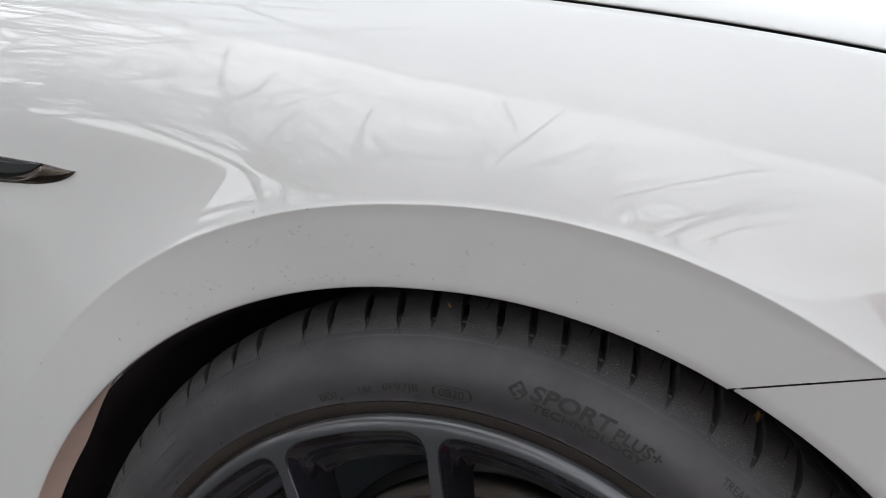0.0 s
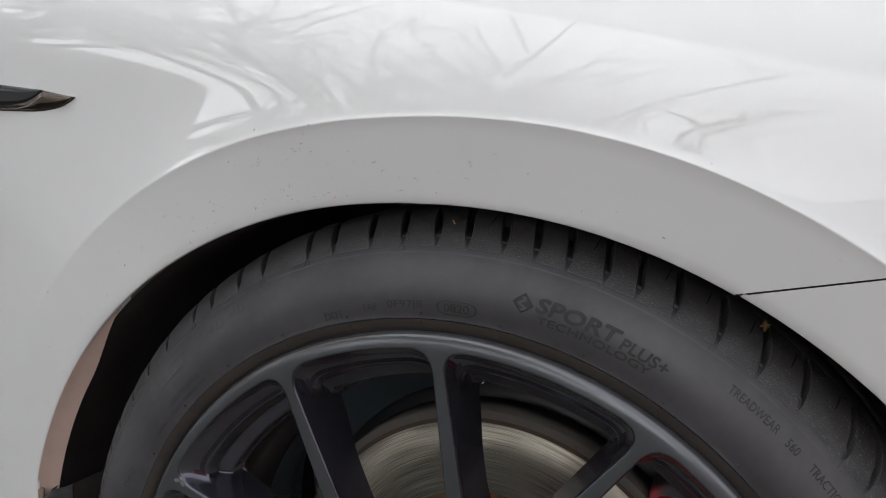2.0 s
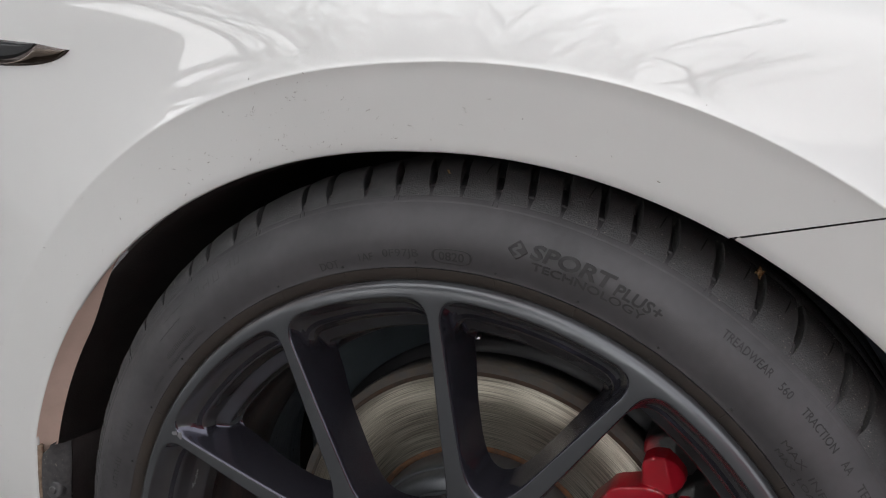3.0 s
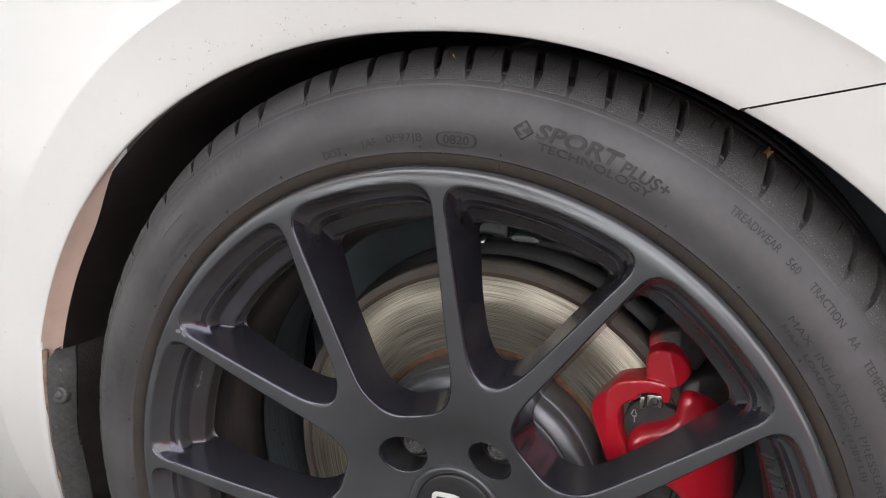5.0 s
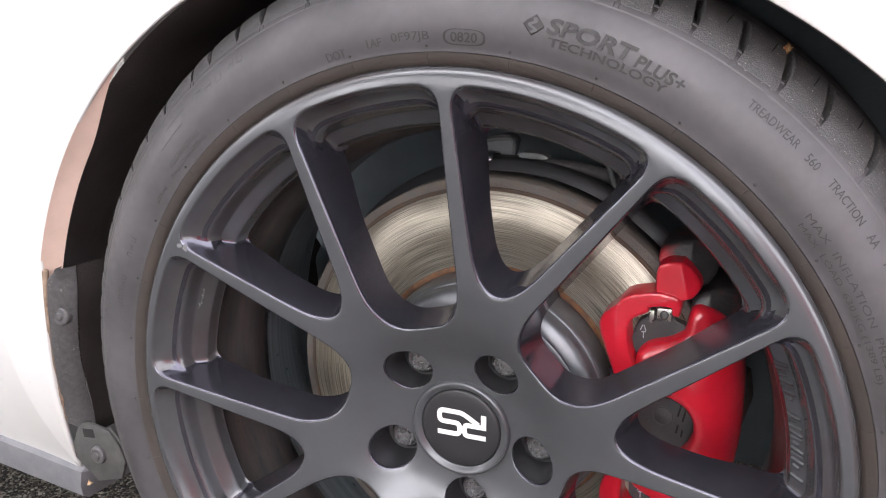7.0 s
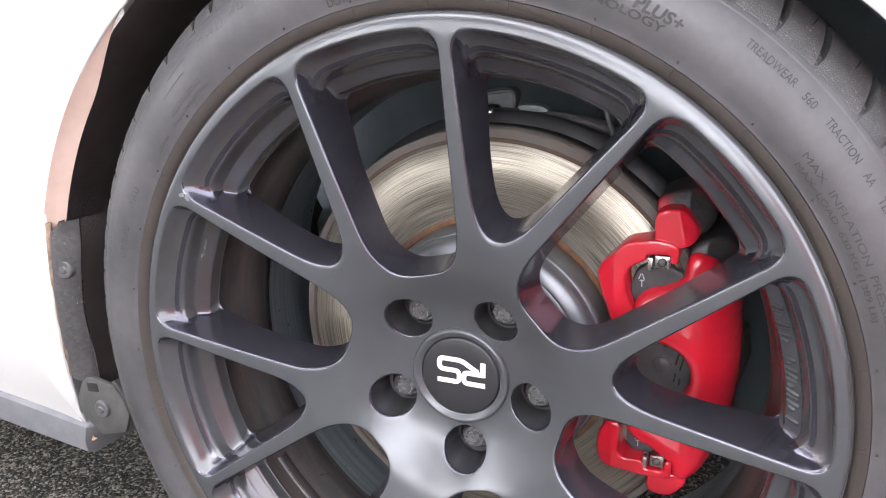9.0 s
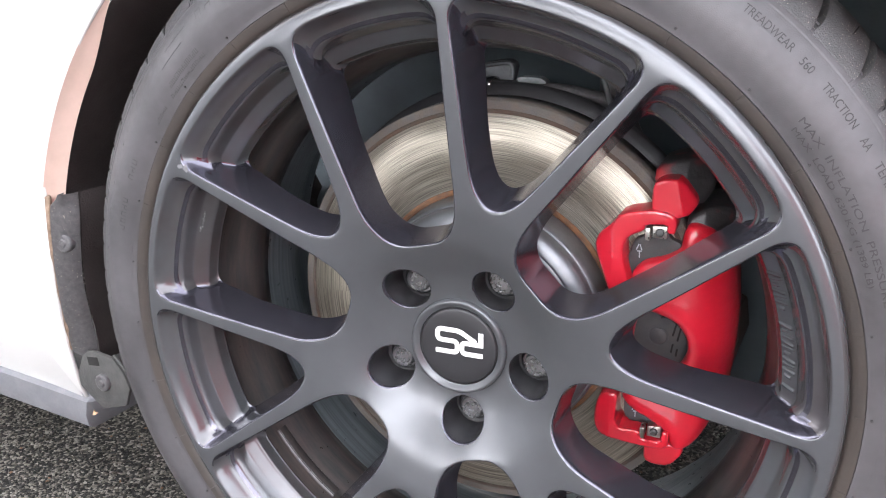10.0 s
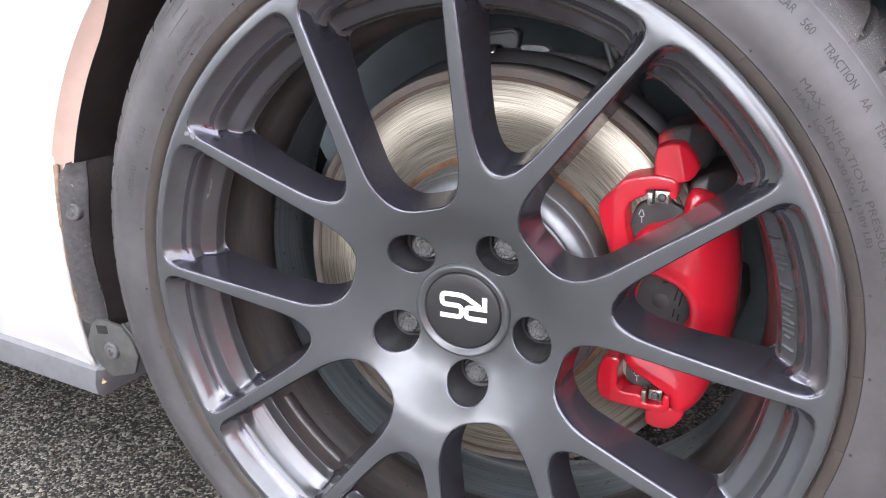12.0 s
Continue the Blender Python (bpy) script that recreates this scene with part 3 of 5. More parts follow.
FACE = [(0.030, 0.0135), (0.040, 0.0150), (0.056, 0.0200), (0.070, 0.0275), (0.087, 0.0365), (0.105, 0.0420), (0.121, 0.0450),
        (0.170, 0.0475), (0.230, 0.0487), (0.246, 0.0486), (0.2535, 0.0474), (0.2568, 0.0450), (0.2585, 0.0412)]
FACE_FINE = smooth_profile(FACE, 12)
FR, FD = np.array([p[0] for p in FACE_FINE]), np.array([p[1] for p in FACE_FINE])


def face_d(r):
    return float(np.interp(r, FR, FD))


def back_d(r):
    if r > 0.12:
        return 0.0135 - 0.0075 * smoothstep(0.165, 0.208, r)
    return -0.006 + 0.0195 * smoothstep(0.06, 0.12, r)


def bezier2(a, b, c, n):
    return [((1 - t) ** 2 * a[0] + 2 * t * (1 - t) * b[0] + t * t * c[0], (1 - t) ** 2 * a[1] + 2 * t * (1 - t) * b[1] + t * t * c[1]) for t in [k / n for k in range(n + 1)]]


def pocket(kind, ins, ro, cut=0.013):
    """Half of an opening between spokes, mirrored: (along, aside) about its middle line, drawn in by ins; its outer edge at radius ro."""
    if kind == "v":
        k = 0.45
        s0 = 0.0912 + ins * 2.4
        start = 0.146 + ins * 1.2
        xm = (s0 + start) / 2
        tip = bezier2((xm, 0), (xm, k * (xm - s0)), (start, k * (start - s0)), 10)
        side = lambda s: k * (s - s0)
    else:
        k = 0.144
        side = lambda s: 0.036 - ins + k * (s - 0.115)
        s1 = 0.0835 + ins
        tip = [(s1, 0.0)] + bezier2((s1, 0.006), (s1, side(s1)), (0.122 + ins, side(0.122 + ins)), 10)
    lo, hi = 0.15, 0.26
    for _ in range(40):
        mid = (lo + hi) / 2
        if math.hypot(mid, side(mid)) < ro:
            lo = mid
        else:
            hi = mid
    corner = (lo, side(lo))
    a = (lo - cut, side(lo - cut))
    ang = math.atan2(corner[1], corner[0])
    ang2 = ang - cut / ro
    c = (ro * math.cos(ang2), ro * math.sin(ang2))
    b = tip[-1]
    straight = [(b[0] + (a[0] - b[0]) * t / 10, b[1] + (a[1] - b[1]) * t / 10) for t in range(1, 10)]
    arc = [(ro * math.cos(ang2 * (1 - t / 8)), ro * math.sin(ang2 * (1 - t / 8))) for t in range(1, 9)]
    half = tip + straight + bezier2(a, corner, c, 8) + arc
    return half + [(s, -w) for s, w in reversed(half[1:-1])]


def turned(points, degrees):
    c, s = math.cos(radians(degrees)), math.sin(radians(degrees))
    return [(x * c - z * s, x * s + z * c) for x, z in points]


def inside(poly, P):
    """Which points lie inside a closed outline."""
    x, z = P[:, 0], P[:, 1]
    res = np.zeros(len(P), bool)
    q = np.array(poly)
    for (x0, z0), (x1, z1) in zip(q, np.roll(q, -1, 0)):
        hit = ((z0 > z) != (z1 > z)) & (x < (x1 - x0) * (z - z0) / (z1 - z0 + 1e-15) + x0)
        res ^= hit
    return res


def near(poly, P, dist):
    q = np.array(poly)
    d = np.full(len(P), 9.0)
    for p in q:
        d = np.minimum(d, np.hypot(P[:, 0] - p[0], P[:, 1] - p[1]))
    return d < dist


def plate(loops, r_in, r_out, dfun, step, seg, extra=()):
    """A sheet between two circles, pierced by the loops and bent to the depth dfun(r)."""
    from mathutils import geometry
    ring = lambda r, n: [(r * math.cos(2 * math.pi * k / n), r * math.sin(2 * math.pi * k / n)) for k in range(n)]
    loops = list(loops) + [ring(r_in, 72), ring(r_out, seg)]
    pts, edges = [], []
    for lp in loops:
        o = len(pts)
        pts += lp
        edges += [(o + k, o + (k + 1) % len(lp)) for k in range(len(lp))]
    grid = []
    r = r_in + step
    while r < (0.2505 if extra else r_out - step * 0.6):
        n = int(2 * math.pi * r / step)
        grid += ring(r, n)
        r += step
    for r in extra:
        grid += ring(r, seg)
    G = np.array(grid)
    keep = np.ones(len(G), bool)
    for lp in loops[:-2]:
        keep &= ~inside(lp, G) & ~near(lp, G, step * 0.6)
    pts += [tuple(p) for p in G[keep]]
    v, _, f, _, _, _ = geometry.delaunay_2d_cdt([Vector(p) for p in pts], edges, [], 0, 1e-7)
    V = np.array([(p[0], p[1]) for p in v])
    T = np.array([t for t in f if len(t) == 3])
    cen = V[T].mean(1)
    rr = np.hypot(cen[:, 0], cen[:, 1])
    ok = (rr > r_in * 0.999) & (rr < r_out)
    for lp in loops[:-2]:
        ok &= ~inside(lp, cen)
    verts = [(x, -dfun(math.hypot(x, z)), z) for x, z in V]
    return verts, [tuple(int(i) for i in t) for t in T[ok]]


V_AT, U_AT, BOLT_AT, BOLT_R = 13.3, 43.3, 131.7, 0.0565
# the wall of an opening, from the spoke's face to its back: inset at the sides, outer radius, depth
WALL = [(-0.0016, 0.2492, None), (-0.0007, 0.2484, -0.00025), (-0.0001, 0.2478, -0.0009), (0.0003, 0.2472, -0.0019), (0.0006, 0.2466, -0.0032),
        (0.0010, 0.2444, -0.0068), (0.0014, 0.2416, -0.0100), (0.0018, 0.2384, -0.0124), (0.0022, 0.2352, -0.0140), (0.0026, 0.2338, -0.0160), (0.0030, 0.2326, -0.0190),
        (0.0036, 0.2302, -0.0252), (0.0040, 0.2288, -0.0268), (0.0044, 0.2222, -0.0318), (0.0050, 0.2208, -0.0330), (0.0055, 0.2200, -0.0345), (0.0062, 0.2190, -0.0405), (0.0075, 0.2178, None)]
CUTS = [0.0165] * 11 + [0.0110, 0.0052, 0.0050, 0.0050, 0.0055, 0.0075, 0.0100]      # the corners' rounding, depth by depth
LEDGE_R = [w[1] for w in WALL[-2:3:-1]]
LEDGE_DROP = [-w[2] for w in WALL[-2:3:-1]]


def ledge_d(r):
    """The depth of the openings' outer ledge at radius r."""
    return face_d(r) + (back_d(r) - face_d(r)) * float(np.interp(r, LEDGE_R, LEDGE_DROP)) / 0.0425


rv, rf, front_loops, back_loops = [], [], [], []
for k in range(6):
    for kind, at in (("v", V_AT), ("u", U_AT)):
        rings = []
        for j, (ins, ro, drop) in enumerate(WALL):
            if j > 4:
                ins = 0.0006 + 0.125 * ((0.0425 if drop is None else -drop) - 0.0032)
            lp = turned(pocket(kind, ins, ro, CUTS[j]), at + 60 * k)
            ring = []
            for x, z in lp:
                r = math.hypot(x, z)
                f, bk = face_d(r), back_d(r)
                if j == 0:
                    d = f
                elif j == len(WALL) - 1:
                    d = bk
                else:
                    d = f + (bk - f) * (-drop / 0.0425)
                ring.append((x, -d, z))
            rings.append(ring)
            if j == 0:
                front_loops.append(lp)
            if j == len(WALL) - 1:
                back_loops.append(lp)
        o, n = len(rv), len(rings[0])
        rv += [p for ring in rings for p in ring]
        rf += [tuple(o + i for i in q) for q in grid_faces(len(rings), n, True, False)]
for k in range(5):
    t = radians(BOLT_AT + 72 * k)
    c = (BOLT_R * math.cos(t), BOLT_R * math.sin(t))
    rings = []
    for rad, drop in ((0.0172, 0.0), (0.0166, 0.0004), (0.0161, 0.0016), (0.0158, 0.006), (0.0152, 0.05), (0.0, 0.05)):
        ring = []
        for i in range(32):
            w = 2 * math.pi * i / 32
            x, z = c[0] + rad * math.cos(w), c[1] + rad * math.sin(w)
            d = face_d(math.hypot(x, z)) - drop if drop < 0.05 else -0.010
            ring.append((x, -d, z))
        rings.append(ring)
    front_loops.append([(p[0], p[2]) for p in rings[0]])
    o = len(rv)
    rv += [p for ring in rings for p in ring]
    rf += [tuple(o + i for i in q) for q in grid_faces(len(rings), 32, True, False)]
for loops, r0, r1, fun, st, flip in ((front_loops, 0.0365, 0.2585, face_d, 0.004, False), (back_loops, 0.040, 0.2195, back_d, 0.008, True)):
    v, f = plate(loops, r0, r1, fun, st, 240, (0.2518, 0.2530, 0.2540, 0.2549, 0.2557, 0.2564, 0.2570, 0.2576, 0.2581) if r1 > 0.25 else ())
    o = len(rv)
    rv += v
    rf += [tuple(o + i for i in (t if flip else t[::-1])) for t in f]
rim_me = mesh_from(rv, rf, "rim")
bm = bmesh.new()
bm.from_mesh(rim_me)
bmesh.ops.remove_doubles(bm, verts=bm.verts, dist=0.00012)
bmesh.ops.recalc_face_normals(bm, faces=bm.faces)
bm.to_mesh(rim_me)
bm.free()
rim_me.shade_smooth()
rim = part("rim", rim_me, rim_paint, wheel, "satin dark grey twelve-spoke alloy rim")
sharp(rim_me, 38)
rim_me.materials.append(rim_gloss)
rim_me.materials.append(cap_recess_black)
rim_me.materials.append(rim_shade)
for p in rim_me.polygons:       # the openings' walls are left glossier than the face; their tint stands for reflections
    c = p.center
    r = math.hypot(c.x, c.z)
    if -c.y < face_d(r) - 0.0016 or abs(p.normal.y) < 0.86:
        p.material_index = 1
    if p.material_index == 1 and r > 0.19 and abs(p.normal.x * c.x + p.normal.z * c.z) / r > 0.5:
        p.material_index = 3
    # shade in the bolt holes and hub recess is put in as black
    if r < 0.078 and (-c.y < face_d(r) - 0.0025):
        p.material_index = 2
even = rim.modifiers.new("even_normals", 'WEIGHTED_NORMAL')
even.mode, even.weight, even.thresh, even.keep_sharp = 'FACE_AREA', 90, 0.01, True
lip = [(0.2585, 0.0412), (0.2583, 0.0385), (0.257, 0.0365), (0.2535, 0.0355), (0.245, 0.034)]
part("rim_flange", lathe(lip, 240), rim_paint, wheel)
BARREL = [(0.2235, 0.006), (0.2240, 0.0), (0.2235, -0.014), (0.2225, -0.024), (0.214, -0.030), (0.211, -0.040), (0.211, -0.085), (0.214, -0.110), (0.2225, -0.125), (0.226, -0.150), (0.236, -0.168), (0.246, -0.172), (0.249, -0.170), (0.249, -0.165), (0.238, -0.158)]
part("barrel_shoulder", lathe([(0.2196, 0.0062), (0.2205, 0.0035), (0.2212, 0.0), (0.2190, -0.016), (0.2165, -0.0215), (0.2125, -0.0290), (0.2098, -0.0380), (0.2094, -0.0480), (0.2100, -0.0560), (0.2115, -0.0565)], 160), barrel_brown, wheel, "brown-dusted front shoulder of the barrel")
part("barrel", lathe(smooth_profile(BARREL, 3), 160), barrel_paint, wheel, "dusty inner barrel of the rim")

# centre cap with its pale mark
part("cap_ring", lathe(smooth_profile([(0.0374, 0.008), (0.0372, 0.0152), (0.0361, 0.0180), (0.0343, 0.0184), (0.0318, 0.0170), (0.0306, 0.0160), (0.0302, 0.0150)], 4), 96), rim_paint, wheel)
part("centre_cap", lathe([(0.0, 0.0168), (0.0200, 0.0168), (0.0285, 0.0166), (0.0296, 0.0162), (0.0300, 0.0152), (0.0300, 0.010)], 96), cap_recess_black, wheel, "matt black centre cap")


def stroke(points, w):
    """A band of width w along a line of points, with square ends."""
    p = [Vector(q) for q in points]
    left, right = [], []
    for i, q in enumerate(p):
        d1 = (q - p[i - 1]).normalized() if i else (p[1] - q).normalized()
        d2 = (p[i + 1] - q).normalized() if i < len(p) - 1 else d1
        t = (d1 + d2).normalized()
        nn = Vector((-t.y, t.x)) * (w / 2) / max(0.5, t.dot(d1))
        left.append(q + nn)
        right.append(q - nn)
    return left, right


def mark(points, w, d, mat, parent, name="mark"):
    left, right = stroke(points, w)
    n = len(left)
    v = [(q[0] - 0.0008, -d, q[1] + 0.0018) for q in left + right] + [(q[0] - 0.0008, -d + 0.0004, q[1] + 0.0018) for q in left + right]
    f = [(i, i + 1, n + i + 1, n + i) for i in range(n - 1)]
    f += [(i + 2 * n, i, i + 1, i + 1 + 2 * n) for i in range(n - 1)] + [(n + i, n + i + 2 * n, n + i + 1 + 2 * n, n + i + 1) for i in range(n - 1)]
    return part(name, mesh_from(v, f, "mark", False), mat, parent)


def bend(points, r=0.003, n=6):
    """Rounds the corners of a line."""
    out = [points[0]]
    for a, b, c in zip(points, points[1:], points[2:]):
        a, b, c = Vector(a), Vector(b), Vector(c)
        k = min(r, (a - b).length / 2, (c - b).length / 2)
        out += bezier2(b + (a - b).normalized() * k, b, b + (c - b).normalized() * k, n)
    return [tuple(q) for q in out + [points[-1]]]


mark(bend([(-0.0165, -0.0062), (0.0005, -0.0062), (0.0005, 0.0026), (-0.0150, 0.0026), (-0.0150, 0.0112), (0.0022, 0.0112), (0.0150, 0.0036)], 0.0035), 0.0036, 0.0172, cap_white, wheel, "cap_mark")
mark(bend([(0.0205, -0.0062), (0.0042, -0.0062), (0.0042, 0.0022), (0.0200, 0.0022)], 0.0032), 0.0036, 0.01735, cap_white, wheel, "cap_mark")
mark([(0.0188, 0.0004), (0.0188, 0.0118)], 0.0038, 0.01725, cap_white, wheel, "cap_mark")

# wheel bolts
bolt_me = lathe([(0.0, 0.0020), (0.0050, 0.0020), (0.0053, 0.0013), (0.0058, 0.0013), (0.0061, 0.0021), (0.0080, 0.0021), (0.0090, 0.0014), (0.0095, 0.0002), (0.0096, -0.001), (0.0096, -0.006)], 36)
bb = bmesh.new()
bb.from_mesh(bolt_me)
for k in range(6):      # worn stamped marks on the head
    a = radians(60 * k + 15)
    q = bmesh.ops.create_cube(bb, size=1, matrix=pose(0.0033 * math.cos(a), -0.0020, 0.0033 * math.sin(a), 0, -math.degrees(a) + (25 if k % 2 else -10), 0) @ Matrix.Diagonal((0.0016, 0.0005, 0.0006, 1)))
bb.to_mesh(bolt_me)
bb.free()
sharp(bolt_me, 30)
bolt_me.materials.append(bolt_black)
collar_me = lathe(smooth_profile([(0.0096, -0.0036), (0.0112, -0.0036), (0.0126, -0.0044), (0.0140, -0.0070), (0.0146, -0.010)], 3), 36)
collar_me.materials.append(collar_steel)
for k in range(5):
    t = radians(BOLT_AT + 72 * k)
    part("wheel_bolt", bolt_me, bolt_black, wheel, "", pose(BOLT_R * math.cos(t), 0, BOLT_R * math.sin(t)) @ pose(0, 0, 0, 0, 17 * k, 0))
    part("bolt_collar", collar_me, collar_steel, wheel, "bright steel collar of a wheel bolt", pose(BOLT_R * math.cos(t), 0, BOLT_R * math.sin(t)))

# tyre
BEAD = [(0.2572, 0.0385), (0.2588, 0.0420), (0.2610, 0.0437), (0.2640, 0.0447), (0.2668, 0.0452)]
SIDE = [(0.2672, 0.0449), (0.2700, 0.0452), (0.2770, 0.0466), (0.2850, 0.0470), (0.2920, 0.0456), (0.2980, 0.0428), (0.3040, 0.0387), (0.3083, 0.0350)]
part("tyre_bead", lathe(smooth_profile(BEAD, 4), 240), bead_rubber, wheel, "brownish rim protector ring of the tyre")
crown = [(0.3088, 0.0350), (0.3112, 0.0328), (0.3134, 0.0300), (0.3150, 0.0268), (0.3162, 0.0225), (0.3180, 0.012), (0.3195, -0.07), (0.3175, -0.15), (0.314, -0.17), (0.306, -0.183), (0.29, -0.190), (0.26, -0.178), (0.250, -0.165)]
tyre = part("tyre", lathe(smooth_profile(SIDE, 5) + smooth_profile(crown, 4), 300), rubber, wheel, "dusty black low-profile tyre with moulded lettering")

PROFILE = smooth_profile([(0.3112, 0.0326), (0.3158, 0.0290), (0.3200, 0.0242), (0.3250, 0.0157), (0.3292, 0.004), (0.3312, -0.012)], 3)
SKEW = 1.8


def block_mesh(width):
    """One shoulder block of the tread; its faces are skewed across the tyre."""
    v = []
    n = len(PROFILE)
    for i, (r, d) in enumerate(PROFILE):
        k = i / (n - 1)
        skew = radians(SKEW * k ** 1.3 - 0.40 * math.sin(math.pi * k))
        gap = radians(0.86) * min(1.0, 0.24 + 1.5 * k)
        half = (radians(width) - gap) / 2
        for a, dr in ((-1.0, -0.009), (-1.0, -0.0010), (-0.93, 0.0), (0.0, 0.0003), (0.93, 0.0), (1.0, -0.0010), (1.0, -0.009)):
            t = skew + half * a
            rr = r + (dr * min(1.0, k * 2.5) if dr < -0.002 else dr * min(1.0, 0.3 + k * 2))
            v.append((rr * math.cos(t), -d, rr * math.sin(t)))
    f = grid_faces(n, 7, False, True) + [tuple(range(7)), tuple(reversed(range((n - 1) * 7, n * 7)))]
    me = mesh_from(v, f, "tread_block")
    sharp(me, 40)
    me.materials.append(groove_rubber)
    return me


# the pitch of the blocks varies round the tyre
PITCH = (3.8, 5.2, 4.3, 4.3, 3.8, 4.3, 3.8, 3.8, 4.3, 3.8, 4.3, 5.2, 5.2, 5.2, 6.6)
blocks = {w: block_mesh(w) for w in sorted(set(PITCH))}
at = FIRST_SLOT = 108.5
slots = []
k = 0
while at > FIRST_SLOT - 359.9:
    left = at - (FIRST_SLOT - 360)
    w = PITCH[k % len(PITCH)]
    slots.append(at)
    if left < w + 3.0:
        w, me = left, block_mesh(left)
    else:
        me = blocks[w]
    part("tread_block", me, groove_rubber, wheel, "", pose(0, 0, 0, 0, -(at - w / 2), 0))
    if 22 < at < 92 and w > 3.9:        # a short sipe in the middle of the block
        mid = at - w / 2 + 0.25
        sv = []
        for i, (r, d) in enumerate(PROFILE[9:14]):
            half = 0.0005 * math.sin(math.pi * (i + 0.6) / 5.2)
            for q in (-half, half):
                t = radians(mid) + q / r
                sv.append(((r + 0.0005) * math.cos(t), -d - 0.0003, (r + 0.0005) * math.sin(t)))
        part("sipe", mesh_from(sv, grid_faces(5, 2), "sipe", False), joint_black, wheel)
    at -= w
    k += 1
for d0, d1 in ((-0.020, -0.062), (-0.072, -0.108), (-0.118, -0.165)):
    part("tread_rib", lathe([(0.318, d0), (0.3294, d0 - 0.0008), (0.3302, (d0 + d1) / 2), (0.3294, d1 + 0.0008), (0.318, d1)], 200), groove_rubber, wheel)

# brake disc, hat and rust rings
disc = new("brake_disc")
disc.parent = car
disc.matrix_local = pose(0, 0, WHEEL_Z, 0, 0, 9.0)
disc["label"] = "scored steel brake disc with rust at its edges"
part("friction_ring", lathe([(0.1035, -0.0555), (0.104, -0.055), (0.130, -0.0551), (0.1602, -0.055), (0.1607, -0.0556)], 200), disc_steel, disc)
part("outer_rust", lathe([(0.1605, -0.0552), (0.1622, -0.0553), (0.1636, -0.0556), (0.1637, -0.057)], 160), rust_stain, disc, "brown rust line round the swept ring")
part("rim_edge", lathe([(0.1635, -0.0556), (0.1690, -0.0572), (0.170, -0.057), (0.170, -0.085), (0.10, -0.085)], 160), edge_rust, disc)
part("inner_rust", lathe([(0.0985, -0.0562), (0.100, -0.0545), (0.1035, -0.0552)], 160), rust, disc)
part("hat", lathe(smooth_profile([(0.0988, -0.0562), (0.0980, -0.045), (0.0972, -0.0355), (0.0955, -0.0322), (0.0946, -0.0322), (0.0938, -0.0305), (0.0925, -0.0255), (0.0890, -0.0215), (0.083, -0.0192), (0.0815, -0.0196), (0.080, -0.0186), (0.07, -0.0178), (0.02, -0.0178)], 4), 120), hat_steel, disc, "silver-painted disc hat")

# caliper: frame, body, pads and clips
caliper = new("brake_caliper")
caliper.parent = car
caliper.matrix_local = pose(0, 0, WHEEL_Z, 0, 0, 9.0)
caliper["label"] = "glossy red brake caliper with dark pads"


def rounded(points, times=2):
    """Cuts the corners of a closed outline."""
    for _ in range(times):
        q = []
        for a, b in zip(points, points[1:] + points[:1]):
            q += [(0.8 * a[0] + 0.2 * b[0], 0.8 * a[1] + 0.2 * b[1]), (0.2 * a[0] + 0.8 * b[0], 0.2 * a[1] + 0.8 * b[1])]
        points = q
    return points


def cast_form(outline, d0, d1, edge=0.006, lean=None, step=0.0022, soft=2):
    """A casting with a rounded edge: its front bulges from the outline up to d1 and may lean back."""
    from mathutils import geometry
    line = rounded(outline, soft)
    o = np.array(line)
    lo, hi = o.min(0), o.max(0)
    gx, gz = np.meshgrid(np.arange(lo[0], hi[0], step), np.arange(lo[1], hi[1], step))
    G = np.stack([gx.ravel(), gz.ravel()], 1)
    G = G[inside(line, G) & ~near(line, G, step * 0.5)]
    pts = line + [tuple(p) for p in G]
    n = len(line)
    v, _, f, _, _, _ = geometry.delaunay_2d_cdt([Vector(p) for p in pts], [(i, (i + 1) % n) for i in range(n)], [], 1, 1e-7)
    V = np.array([(p[0], p[1]) for p in v])
    A, B = o, np.roll(o, -1, 0)
    dist = np.full(len(V), 9.0)
    for a, b in zip(A, B):
        ab = b - a
        t = np.clip(((V - a) @ ab) / (ab @ ab + 1e-12), 0, 1)
        dist = np.minimum(dist, np.hypot(*(V - a - t[:, None] * ab).T))
    k = 1 - np.clip(dist / edge, 0, 1)
    depth = d1 - edge * 0.8 * (1 - np.sqrt(1 - k * k * 0.98))
    if lean:
        depth = depth - np.array([lean(x, z) for x, z in V])
    verts = [(x, -d, z) for (x, z), d in zip(V, depth)]
    rim_i = [i for i in range(len(V)) if dist[i] < 1e-6]
    m = len(verts)
    faces = [tuple(t) for t in f]
    # the border's edges belong to one triangle each: drop a wall from them
    seen = {}
    for t in faces:
        for a, b in zip(t, t[1:] + t[:1]):
            seen[(a, b)] = 1
    back = {}
    for (a, b) in list(seen):
        if (b, a) not in seen:
            for i in (a, b):
                if i not in back:
                    back[i] = len(verts)
                    verts.append((V[i][0], -d0, V[i][1]))
            faces.append((b, a, back[a], back[b]))
    me = mesh_from(verts, faces, "casting")
    bm = bmesh.new()
    bm.from_mesh(me)
    bmesh.ops.recalc_face_normals(bm, faces=bm.faces)
    bm.to_mesh(me)
    bm.free()
    me.shade_smooth()
    return sharp(me, 50 if soft > 1 else 28)


